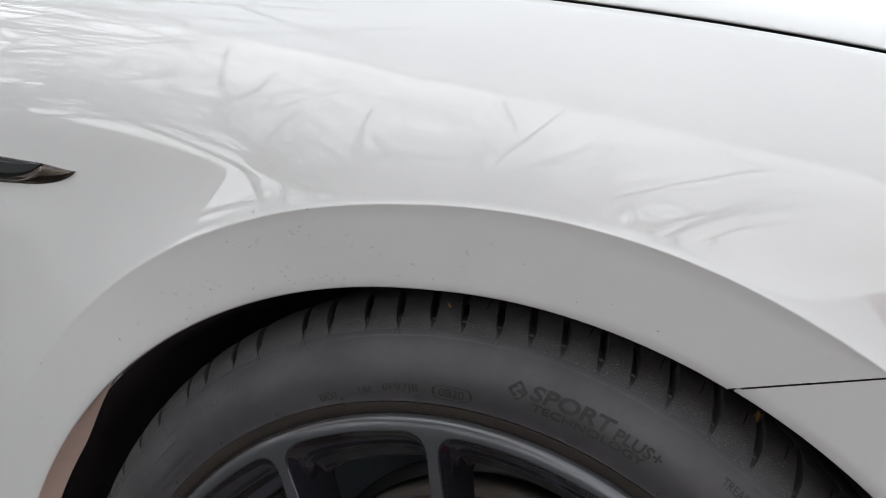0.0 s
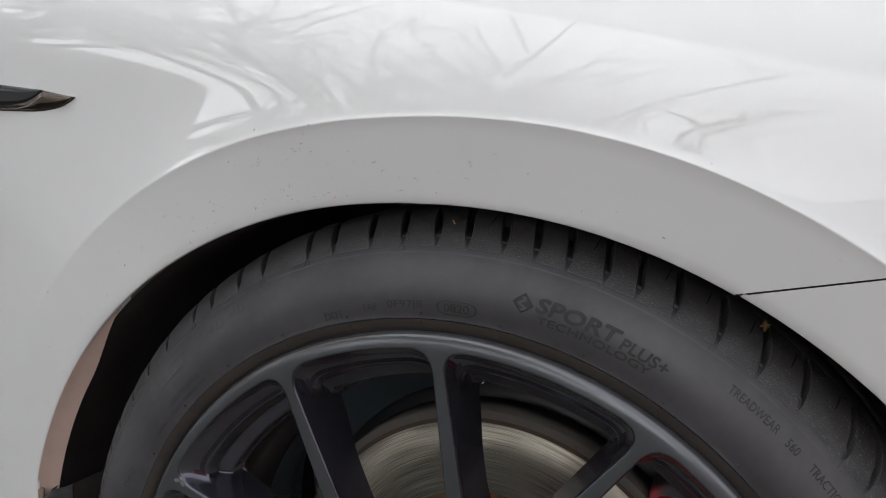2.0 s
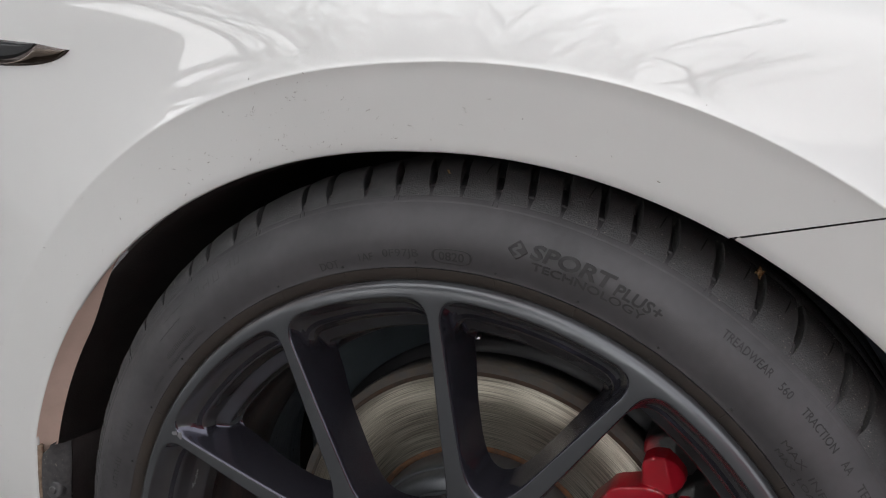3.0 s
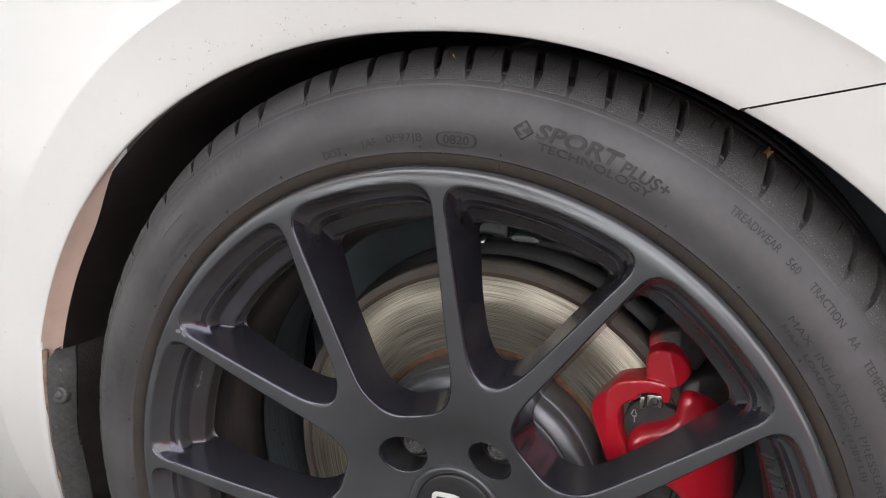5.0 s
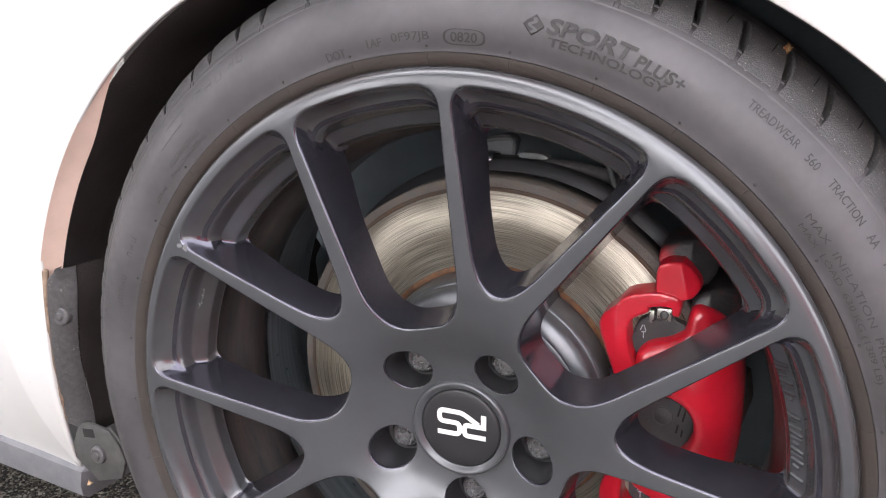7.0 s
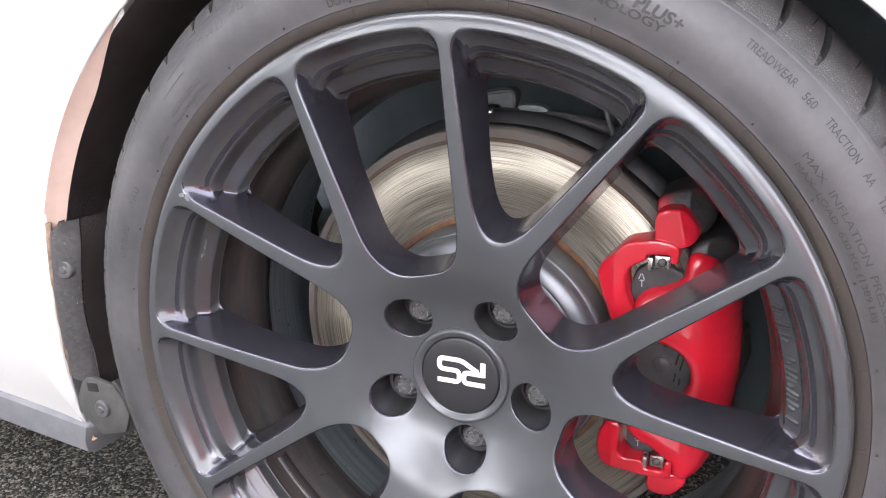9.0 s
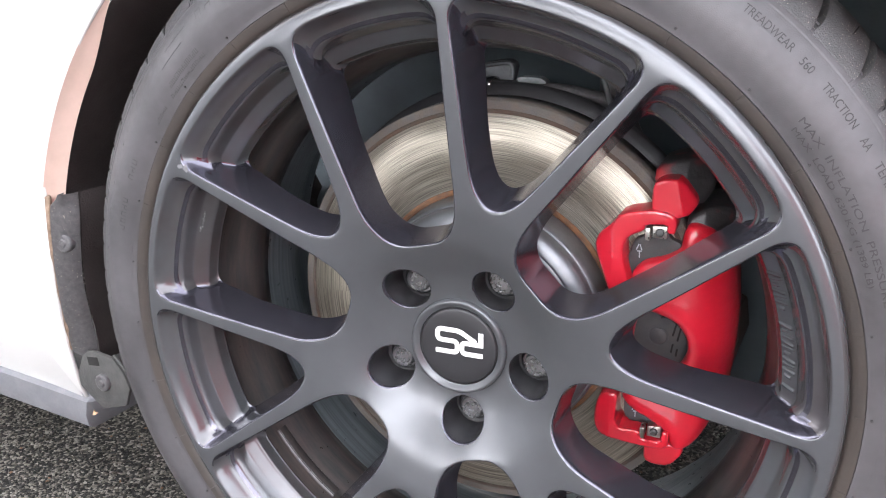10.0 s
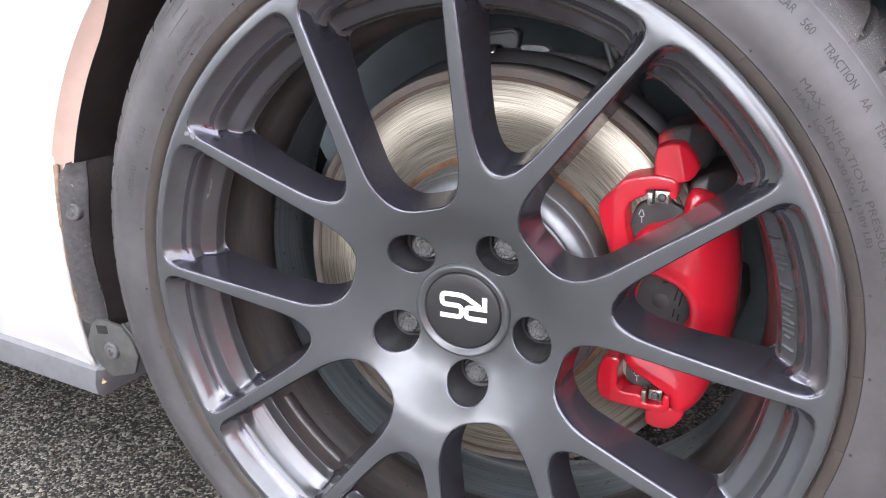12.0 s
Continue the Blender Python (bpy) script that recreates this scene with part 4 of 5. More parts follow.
lean_arm = lambda x, z: 0.35 * max(0.0, 0.100 - x) + 0.15 * max(0.0, x - 0.125)
upper = [(0.1053, 0.0995), (0.0990, 0.0915), (0.0893, 0.0820), (0.0868, 0.0760), (0.0874, 0.0690), (0.0905, 0.0610), (0.0960, 0.0480), (0.1020, 0.0330), (0.1190, 0.0330), (0.1130, 0.0480), (0.1082, 0.0640),
         (0.1072, 0.0745), (0.1100, 0.0820), (0.1140, 0.0850), (0.1212, 0.0885), (0.1218, 0.0930), (0.1369, 0.0935), (0.1372, 0.0872), (0.1425, 0.0868), (0.1428, 0.0985), (0.1380, 0.1020), (0.1253, 0.1038)]
part("carrier_arm", cast_form(upper, -0.062, -0.030, 0.0018, lean_arm, 0.0012, 1), red_paint, caliper)
part("lug", cast_form([(0.1250, 0.0990), (0.1245, 0.1210), (0.1320, 0.1255), (0.1440, 0.1255), (0.1555, 0.1085), (0.1510, 0.1005), (0.1410, 0.0975)], -0.075, -0.034, 0.0020, lambda x, z: 0.9 * max(0.0, x - 0.144 - 0.25 * (0.11 - z)), 0.0012, 1), red_paint, caliper)
part("guide_housing", cast_form([(0.1235, 0.1180), (0.1235, 0.1290), (0.1350, 0.1345), (0.1500, 0.1365), (0.1615, 0.1300), (0.1640, 0.1150), (0.1560, 0.1020), (0.1400, 0.1100)], -0.10, -0.050, 0.003, lambda x, z: 0.6 * max(0.0, x - 0.145) + 0.5 * max(0.0, z - 0.122), 0.0012, 1), splashed_casting, caliper, "red-splashed dark guide housing")
lower = [(0.1000, -0.0410), (0.0950, -0.0480), (0.0926, -0.0570), (0.0924, -0.0690), (0.0965, -0.0778), (0.1100, -0.0795), (0.1324, -0.0812), (0.1492, -0.0800), (0.1492, -0.0660), (0.1440, -0.0660), (0.1440, -0.0745), (0.1300, -0.0752), (0.1275, -0.0680), (0.1130, -0.0692), (0.1090, -0.0650), (0.1085, -0.0560), (0.1100, -0.0410)]
part("carrier_arm", cast_form(lower, -0.060, -0.030, 0.0018, lambda x, z: 0.3 * max(0.0, 0.104 - x), 0.0012, 1), red_paint, caliper)
part("lug", cast_form([(0.1310, -0.0800), (0.1312, -0.0955), (0.1390, -0.0985), (0.1500, -0.0975), (0.1600, -0.0850), (0.1585, -0.0780)], -0.075, -0.036, 0.002, None, 0.0012, 1), red_paint, caliper)
body = [(0.1465, 0.0740), (0.1470, 0.0850), (0.1500, 0.0920), (0.1570, 0.0930), (0.1680, 0.0880), (0.1790, 0.0740), (0.1850, 0.0500), (0.1880, 0.0200), (0.1880, -0.0150), (0.1845, -0.0400), (0.1760, -0.0620), (0.1680, -0.0760), (0.1580, -0.0835), (0.1500, -0.0815), (0.1465, -0.0700), (0.1340, -0.0612), (0.1190, -0.0545), (0.1120, -0.0460), (0.1120, -0.0340),
        (0.1250, -0.0290), (0.1400, -0.0265), (0.1510, -0.0180), (0.1570, -0.0040), (0.1560, 0.0080), (0.1490, 0.0185), (0.1370, 0.0240), (0.1220, 0.0270), (0.1130, 0.0350), (0.1130, 0.0460), (0.1140, 0.0550), (0.1220, 0.0630), (0.1360, 0.0670)]
part("caliper_body", cast_form(body, -0.100, -0.033, 0.008, lambda x, z: 26 * max(0.0, x - 0.152) ** 2 + 0.12 * max(0.0, z - 0.05)), red_paint, caliper)
part("bridge", cast_form([(0.1120, -0.0370), (0.1085, -0.0200), (0.1075, 0.0000), (0.1085, 0.0200), (0.1120, 0.0360), (0.1250, 0.0290), (0.1180, 0.0140), (0.1160, 0.0000), (0.1180, -0.0140), (0.1270, -0.0300)], -0.090, -0.038, 0.004), red_paint, caliper)
part("body_shoulder", cast_form([(0.1475, 0.0860), (0.1485, 0.0965), (0.1610, 0.1030), (0.1735, 0.1035), (0.1830, 0.0960), (0.1880, 0.0700), (0.1800, 0.0620), (0.1690, 0.0780)], -0.11, -0.048, 0.004, lambda x, z: 0.6 * max(0.0, x - 0.160) + 0.3 * max(0.0, z - 0.09), 0.0012, 1), splashed_casting, caliper, "shoulder with dark overspray fading into red")
part("cylinder", cast_form([(0.118 + 0.043 * math.cos(radians(a)), 0.043 * math.sin(radians(a))) for a in range(-90, 270, 12)], -0.12, -0.050, 0.004), cast_dark, caliper, "dark pad backing with a round boss")
part("boss", lathe([(0.0, -0.0492), (0.0060, -0.0492), (0.0064, -0.0495), (0.0066, -0.0504), (0.0070, -0.0504), (0.0072, -0.0496), (0.0077, -0.0497), (0.0079, -0.0505)], 32), cast_dark, caliper, "", pose(0.134, 0, 0.0025))
for x, z, w, tilt in ((0.1455, 0.009, 0.010, 78), (0.1490, 0.006, 0.0115, 80), (0.1445, -0.006, 0.007, 82), (0.1480, -0.009, 0.006, 84), (0.1375, 0.018, 0.005, 10)):
    part("cast_mark", box(w, 0.001, 0.0014, 0.0002), joint_black, caliper, "", pose(x, 0.0499, z, 0, -tilt, 0))
part("brake_pad", cast_form([(0.1060, 0.0440), (0.1110, 0.0750), (0.1200, 0.0800), (0.1260, 0.0850), (0.1360, 0.0850), (0.1380, 0.0785), (0.1460, 0.0760), (0.1460, 0.0600), (0.1200, 0.0440)], -0.060, -0.047, 0.001), cast_dark, caliper, "dark grey brake pad with pale paint marks")
part("brake_pad", cast_form([(0.1130, -0.0690), (0.1130, -0.0420), (0.1240, -0.0400), (0.1420, -0.0560), (0.1420, -0.0690)], -0.060, -0.044, 0.001), cast_dark, caliper, "dark grey brake pad with pale paint marks")
chalk = material("paint_mark", (0.42, 0.47, 0.50), 0.7, color2=(0.25, 0.28, 0.30), cscale=300)
for x, z, d in ((0.1165, 0.0690, -0.0458), (0.1215, -0.0590, -0.0438)):
    for dx, dz, w, tilt in ((-0.0012, 0.0022, 0.0046, 70), (0.0012, 0.0022, 0.0046, 110), (0.0004, -0.0032, 0.0050, 92), (0.0004, -0.0008, 0.0032, 5)):
        part("paint_mark", box(w, 0.0004, 0.0007, 0), chalk, caliper, "", pose(x + dx, -d, z + dz, 0, -tilt, 0))
for z0 in (0.0875, -0.0682):
    part("pad_clip", prism([(0.1270, z0 - 0.0042), (0.1270, z0 + 0.0042), (0.1368, z0 + 0.0045), (0.1368, z0 - 0.0045)] if z0 > 0 else [(0.1330, z0 - 0.0042), (0.1330, z0 + 0.0042), (0.1430, z0 + 0.0045), (0.1430, z0 - 0.0045)], -0.04, -0.0325, 0.0006), steel, caliper, "bright steel pad clip")
    x0 = 0.1238 if z0 > 0 else 0.1296
    part("clip_leaf", prism([(x0 - 0.0017, z0 - 0.0062), (x0 - 0.0017, z0 + 0.003), (x0 + 0.0017, z0 + 0.003), (x0 + 0.0017, z0 - 0.0062)], -0.04, -0.0305, 0.0010), steel, caliper)
    part("clip_rivet", lathe([(0.0, -0.0312), (0.0022, -0.0312), (0.003, -0.0318), (0.003, -0.033)], 20), cast_dark, caliper, "", pose(0.132 if z0 > 0 else 0.138, 0, z0))

# behind the disc: backing plate, hose with clamp, strut
part("backing_plate", lathe([(0.06, -0.100), (0.150, -0.100), (0.176, -0.096), (0.178, -0.102)], 80, 30, 330), cap_recess_black, disc, "dark backing plate")
bracket_grey = material("bracket_grey", (0.14, 0.155, 0.16), 0.55, metal=0.3, color2=(0.09, 0.10, 0.105), cscale=60, bump=0.4, bscale=300)
hose = part("hose_bracket", prism(rounded([(-0.036, 0.168), (-0.034, 0.186), (-0.026, 0.191), (-0.008, 0.194), (-0.001, 0.190), (-0.003, 0.178), (-0.010, 0.166)], 1), -0.13, -0.116, 0.002), bracket_grey, car, "grey metal hose bracket", pose(0, 0, WHEEL_Z, 0, 0, 9.0))
part("bracket_lip", tube([(-0.031, 0.113, 0.187), (-0.018, 0.113, 0.190), (-0.004, 0.113, 0.1905), (-0.002, 0.113, 0.180), (-0.006, 0.113, 0.172)], 0.0016, 6), bracket_grey, hose)
for hx in (-0.0305, -0.0195):
    part("hose_clamp", lathe([(0.0062, -0.001), (0.0076, -0.001), (0.0076, 0.006), (0.0062, 0.006)], 24), collar_steel, hose, "bright metal clamp", pose(hx, 0.106, 0.174, 0, 0, 70))
part("brake_hose", tube([(-0.034, 0.108, 0.172), (-0.01, 0.108, 0.173), (0.02, 0.112, 0.172), (0.055, 0.118, 0.168), (0.085, 0.128, 0.155), (0.10, 0.14, 0.12)], 0.0055), black_plastic, hose, "black rubber hose")
part("connector", prism(rounded([(0.004, 0.1765), (0.004, 0.1815), (0.022, 0.1815), (0.027, 0.1785), (0.027, 0.1765)], 1), -0.118, -0.106, 0.001), material("connector_grey", (0.24, 0.26, 0.26), 0.5, color2=(0.15, 0.165, 0.165), cscale=80), hose, "pale metal connector")
part("thin_rod", tube([(0.0630, 0.112, 0.207), (0.0686, 0.112, 0.1893), (0.0800, 0.112, 0.1560)], 0.0022, 8), bracket_grey, car, "pale thin rod", pose(0, 0, WHEEL_Z, 0, 0, 9.0))
part("strut", tube([(0.078, 0.15, 0.05), (0.070, 0.16, 0.18), (0.066, 0.165, 0.30)], 0.012), cast_dark, car, "dark suspension strut", pose(0, 0, WHEEL_Z, 0, 0, 9.0))

knuckle_iron = material("knuckle_iron", (0.16, 0.14, 0.12), 0.7, color2=(0.10, 0.085, 0.07), cscale=40, bump=0.4, bscale=300)
part("steering_knuckle", prism([(-0.012, -0.06), (-0.014, 0.03), (-0.004, 0.05), (0.010, 0.045), (0.014, 0.02), (0.004, -0.02), (0.0, -0.06)], -0.03, 0.01, 0.003), knuckle_iron, car, "brown-grey steering knuckle", pose(0.148, 0.19, 0.262))

# adhesive balance weights inside the barrel: a row of small plates with bright edges
plate_me = lathe([(0.2190, -0.0086), (0.2172, -0.0088), (0.2168, -0.0096), (0.2166, -0.0190), (0.2169, -0.0198), (0.2185, -0.0200)], 4, -1.96, 1.96)
plate_me.materials.append(barrel_brown)
edge_me = lathe([(0.2170, -0.0086), (0.2166, -0.0087), (0.2165, -0.0093), (0.2168, -0.0095)], 4, -1.9, 1.9)
worn_lead = material("worn_lead", (0.22, 0.22, 0.225), 0.4, metal=0.6, color2=(0.08, 0.08, 0.083), cscale=120)
edge_me.materials.append(worn_lead)
for k in range(5):
    turn = pose(0, 0, 0, 0, 144.0 - 4.0 * k, 0)
    weight = part("balance_weight", plate_me, barrel_brown, wheel, "dark stick-on balance weight with a bright edge", turn)
    part("weight_edge", edge_me, worn_lead, wheel, "", turn)
    part("weight_edge", edge_me, worn_lead, wheel, "", turn @ pose(0, 0.0016, -0.0001))

# ---------------------------------------------------------------- writing and marks on the tyre
SR = np.array([p[0] for p in SIDE])
SD = np.array([p[1] for p in SIDE])


def side_d(r):
    return float(np.interp(r, SR, SD))


def bent(me, r_base, height, a_start, a_end, lift=0.00045, flip=False):
    """Wraps flat letters (x along, y up) round the sidewall, from a_start to a_end degrees."""
    x = [v.co.x for v in me.vertices]
    y = [v.co.y for v in me.vertices]
    x0, x1, y0, y1 = min(x), max(x), min(y), max(y)
    for v in me.vertices:
        a = radians(a_start + (a_end - a_start) * (v.co.x - x0) / (x1 - x0))
        r = r_base + height * (v.co.y - y0) / (y1 - y0)
        d = side_d(r) + (lift if v.co.z > 0 else -0.0004)
        v.co = (r * math.cos(a), -d, r * math.sin(a))
    return me


def letters(text, bold=0.0, shear=0.0):
    cu = bpy.data.curves.new("letters", 'FONT')
    cu.body = text
    cu.size = 1.0
    cu.extrude = 0.05
    cu.offset = bold
    cu.shear = shear
    cu.resolution_u = 3
    ob = bpy.data.objects.new("letters", cu)
    scene.collection.objects.link(ob)
    dg = bpy.context.evaluated_depsgraph_get()
    me = bpy.data.meshes.new_from_object(ob.evaluated_get(dg))
    bpy.data.objects.remove(ob)
    me.materials.clear()
    return me


def sidewall_text(text, r, h, a0, a1, bold=0.0, shear=0.0, lift=0.00045, mat=None):
    me = bent(letters(text, bold, shear), r, h, a0, a1, lift)
    return part("sidewall_lettering", me, mat or letter_rubber, wheel)


def plain_bar(r, h, a0, a1, lift=0.0004, n=6, stuff=None):
    v = []
    for i in range(n + 1):
        a = radians(a0 + (a1 - a0) * i / n)
        for q, dd in ((r, -0.0003), (r + 0.0003, lift), (r + h - 0.0003, lift), (r + h, -0.0003)):
            v.append((q * math.cos(a), -side_d(q) - dd, q * math.sin(a)))
    return part("sidewall_bar", mesh_from(v, grid_faces(n + 1, 4), "bar", False), stuff or rubber, wheel)


sidewall_text("SPORT", 0.2857, 0.0092, 76.9, 66.4, 0.028, 0.12, 0.0009)
sidewall_text("PLUS+", 0.2848, 0.0072, 66.2, 60.1, 0.025, 0.12, 0.0008)
sidewall_text("TECHNOLOGY", 0.2792, 0.0049, 76.4, 61.7, 0.014, 0.0, 0.0008)
sidewall_text("TREADWEAR", 0.2981, 0.0045, 53.8, 47.1)
sidewall_text("560", 0.2976, 0.0045, 45.8, 44.1)
sidewall_text("TRACTION", 0.2979, 0.0045, 42.3, 36.9)
sidewall_text("AA", 0.2979, 0.0045, 35.5, 34.1)
sidewall_text("TEMPERATURE  A", 0.2979, 0.0045, 32.5, 22.5)
sidewall_text("MAX  INFLATION  PRESSURE  350", 0.2790, 0.0040, 40.9, 13.0, mat=faint_letter_shade)
sidewall_text("MAX  LOAD  630 KG (1389 LB)", 0.2722, 0.0044, 40.5, 19.5, mat=faint_letter_shade)
sidewall_text("DOT", 0.2707, 0.0055, 106.7, 103.8, mat=faint_letter_shade)
sidewall_text("1AF", 0.2728, 0.0052, 100.4, 98.3, mat=faint_letter_shade)
sidewall_text("0F97JB", 0.2728, 0.0068, 96.8, 91.6, mat=faint_letter_shade)
sidewall_text("0820", 0.2733, 0.0058, 88.7, 85.2, 0.01)
# the rounded frame of the date stamp
ov = []
for i in range(65):
    w = 2 * math.pi * i / 64
    cx_, cz_ = math.copysign(abs(math.cos(w)) ** 0.55, math.cos(w)), math.copysign(abs(math.sin(w)) ** 0.7, math.sin(w))
    for g, lift in ((0.88, -0.0003), (0.92, 0.0005), (1.0, 0.0005), (1.04, -0.0003)):
        a, r = radians(86.95 - 2.75 * cx_ * g), 0.2762 + 0.0048 * cz_ * g
        ov.append((r * math.cos(a), -side_d(r) - lift, r * math.sin(a)))
part("date_frame", mesh_from(ov, grid_faces(65, 4), "frame", False), letter_rubber, wheel)
# the diamond sign before the lettering, with a paler bent arrow
dv = []
for i in range(9):
    for j in range(9):
        u, w = i / 4 - 1, j / 4 - 1
        a, r = radians(78.5 + 0.775 * (u - w)), 0.2886 + 0.0035 * (u + w)
        rim_ = i in (0, 8) or j in (0, 8)
        dv.append((r * math.cos(a), -side_d(r) - (-0.0004 if rim_ else 0.0007), r * math.sin(a)))
part("diamond_sign", mesh_from(dv, grid_faces(9, 9), "diamond", False), letter_rubber, wheel)
am = mesh_from(*(lambda L, R: ([(q[0], q[1], 0.05) for q in L + R], [(i, i + 1, len(L) + i + 1, len(L) + i) for i in range(len(L) - 1)]))(*stroke(bend([(-0.1, -0.9), (0.35, -0.5), (-0.35, 0.05), (0.2, 0.5), (0.0, 0.95)], 0.3, 4), 0.28)), "arrow", False)
part("diamond_arrow", bent(am, 0.2838, 0.0092, 79.2, 77.9, 0.0009), rubber, wheel)
# lettering too worn to read
def worn_row(r, h, a0, a1, count, thin=0.00034):
    """A row of worn characters: two upright strokes and a cross stroke each, as plain bars."""
    wide = (a1 - a0) / count
    for k in range(count):
        b0 = a0 + wide * k
        for at_, tall in ((0.12, 1.0), (0.62, (1.0, 0.55, 0.8)[k % 3])):
            c = b0 + wide * at_
            half = math.degrees(thin / r)
            plain_bar(r, h * tall, c - half, c + half, 0.00035, 1, faint_letter_shade)
        plain_bar(r + h * (0.0, 0.8, 0.4)[(k * 7 // 3) % 3], max(0.0007, h * 0.16), b0 + wide * 0.12, b0 + wide * 0.62, 0.00035, 2, faint_letter_shade)


worn_row(0.2975, 0.0062, 119.0, 122.2, 2)
worn_row(0.2955, 0.0066, 123.0, 129.2, 3)
plain_bar(0.2995, 0.0007, 131.0, 136.0, 0.0003, 6, faint_letter_shade)
plain_bar(0.2920, 0.0007, 132.5, 138.0, 0.0003, 6, faint_letter_shade)
worn_row(0.2778, 0.0040, 131.0, 139.0, 11)
worn_row(0.2728, 0.0028, 130.5, 140.2, 12, 0.00028)
worn_row(0.2735, 0.0025, 142.0, 145.5, 5, 0.00028)
worn_row(0.2790, 0.0046, 153.0, 157.0, 3)
worn_row(0.2795, 0.0046, 160.0, 166.0, 5)
for k in range(19):
    a0 = 168.0 + 2.35 * k
    if k % 5 != 4:
        plain_bar(0.2712 + 0.001 * (k % 2), 0.0038, a0, a0 + 0.45, 0.00022, 2)
        plain_bar(0.2712 + 0.001 * (k % 2), 0.0038, a0 + 0.75, a0 + 1.05, 0.00022, 2)
for k in range(14):
    if k % 6 != 5:
        plain_bar(0.2975, 0.0042, 150.0 + 2.2 * k, 150.5 + 2.2 * k, 0.00022, 2)
for k in range(9):
    plain_bar(0.2985, 0.0035, -8.0 - 2.0 * k, -8.5 - 2.0 * k, 0.00022, 2)
    plain_bar(0.2755, 0.0035, 9.0 - 2.0 * k, 8.5 - 2.0 * k, 0.00022, 2)
# mould seams across the rim protector, and vent stubs
BR, BD = np.array([p[0] for p in BEAD]), np.array([p[1] for p in BEAD])
for k in range(32):
    a = radians(92.1 + 11.25 * k)
    v = []
    for i in range(7):
        r = 0.2600 + 0.0066 * i / 6
        d = float(np.interp(r, BR, BD))
        for w, lift in ((-0.0005, -0.0003), (-0.0002, 0.0004), (0.0002, 0.0004), (0.0005, -0.0003)):
            v.append((r * math.cos(a + w / r), -d - lift, r * math.sin(a + w / r)))
    part("mould_seam", mesh_from(v, grid_faces(7, 4), "seam", False), bead_rubber, wheel)
    rr = 0.2706
    part("vent_stub", lathe([(0.0, 0.0009), (0.0007, 0.0008), (0.0009, 0.0), (0.0009, -0.001)], 8), letter_rubber, wheel, "", pose(rr * math.cos(a), -side_d(rr), rr * math.sin(a)))
# fine panel lines on the shoulder below every third slot
for k, sa in enumerate(slots):
    if k % 3 == 0:
        for da in (-0.30, 0.30):
            a = radians(sa + da)
            v = []
            for i in range(6):
                r = 0.3090 + 0.0050 * i / 5
                d = float(np.interp(r, (0.3088, 0.3112, 0.3134, 0.3150), (0.0350, 0.0328, 0.0300, 0.0268)))
                for w, lift in ((-0.0006, -0.0003), (-0.0003, 0.0004), (0.0003, 0.0004), (0.0006, -0.0003)):
                    v.append((r * math.cos(a + w / r), -d - lift, r * math.sin(a + w / r)))
            part("panel_line", mesh_from(v, grid_faces(6, 4), "line", False), rubber, wheel)

# raised maker's sign on the rim ledge: plain slanted bars
for k in range(21):
    a = 22.5 - 0.98 * k
    if k in (7, 8, 19):
        continue
    v = []
    lean_k = (0.0030, 0.0012, 0.0022)[k % 3]
    for i in range(4):
        t = i / 3 if k % 4 != 2 else 0.15 + 0.5 * i / 3
        r = 0.2216 + 0.0068 * t
        d = ledge_d(r)
        for w, lift in ((-0.0012, -0.0006), (-0.0007, 0.0015), (0.0007, 0.0015), (0.0012, -0.0006)):
            aa = radians(a) + (w - lean_k * t) / r
            v.append(((r - lift * 0.65) * math.cos(aa), -(d + lift * 0.75), (r - lift * 0.65) * math.sin(aa)))
    part("rim_sign_bar", mesh_from(v, grid_faces(4, 4), "bar"), rim_paint, wheel)

# ---------------------------------------------------------------- wear, grit and debris
sand = material("sand_grains", (0.20, 0.175, 0.145), 0.85, color2=(0.34, 0.31, 0.27), cscale=500)
chip_dark = material("stone_chip", (0.17, 0.16, 0.15), 0.7, color2=(0.34, 0.31, 0.27), cscale=400)
leaf_brown = material("dry_leaf", (0.30, 0.15, 0.06), 0.8, color2=(0.42, 0.27, 0.12), cscale=300, bump=0.5, bscale=900)
scuff = material("scuff", (0.17, 0.17, 0.175), 0.8, color2=(0.10, 0.10, 0.105), cscale=300)
rnd = random.Random(21)


def flake(v, f, p, n, size, long=1.0, twist=None):
    """A small flat many-sided crumb at p, facing n."""
    n = Vector(n).normalized()
    a = n.orthogonal().normalized()
    b_ = n.cross(a)
    w0 = rnd.uniform(0, 6.28) if twist is None else twist
    o = len(v)
    k = 5
    for i in range(k):
        w = 2 * math.pi * i / k
        q = rnd.uniform(0.6, 1.1) * size
        c, s_ = math.cos(w) * q * long, math.sin(w) * q
        v.append(Vector(p) + (c * math.cos(w0) - s_ * math.sin(w0)) * a + (c * math.sin(w0) + s_ * math.cos(w0)) * b_ + n * 0.00015)
    v.append(Vector(p) + n * (0.0003 + size * 0.25))
    f += [(o + i, o + (i + 1) % k, o + k) for i in range(k)]


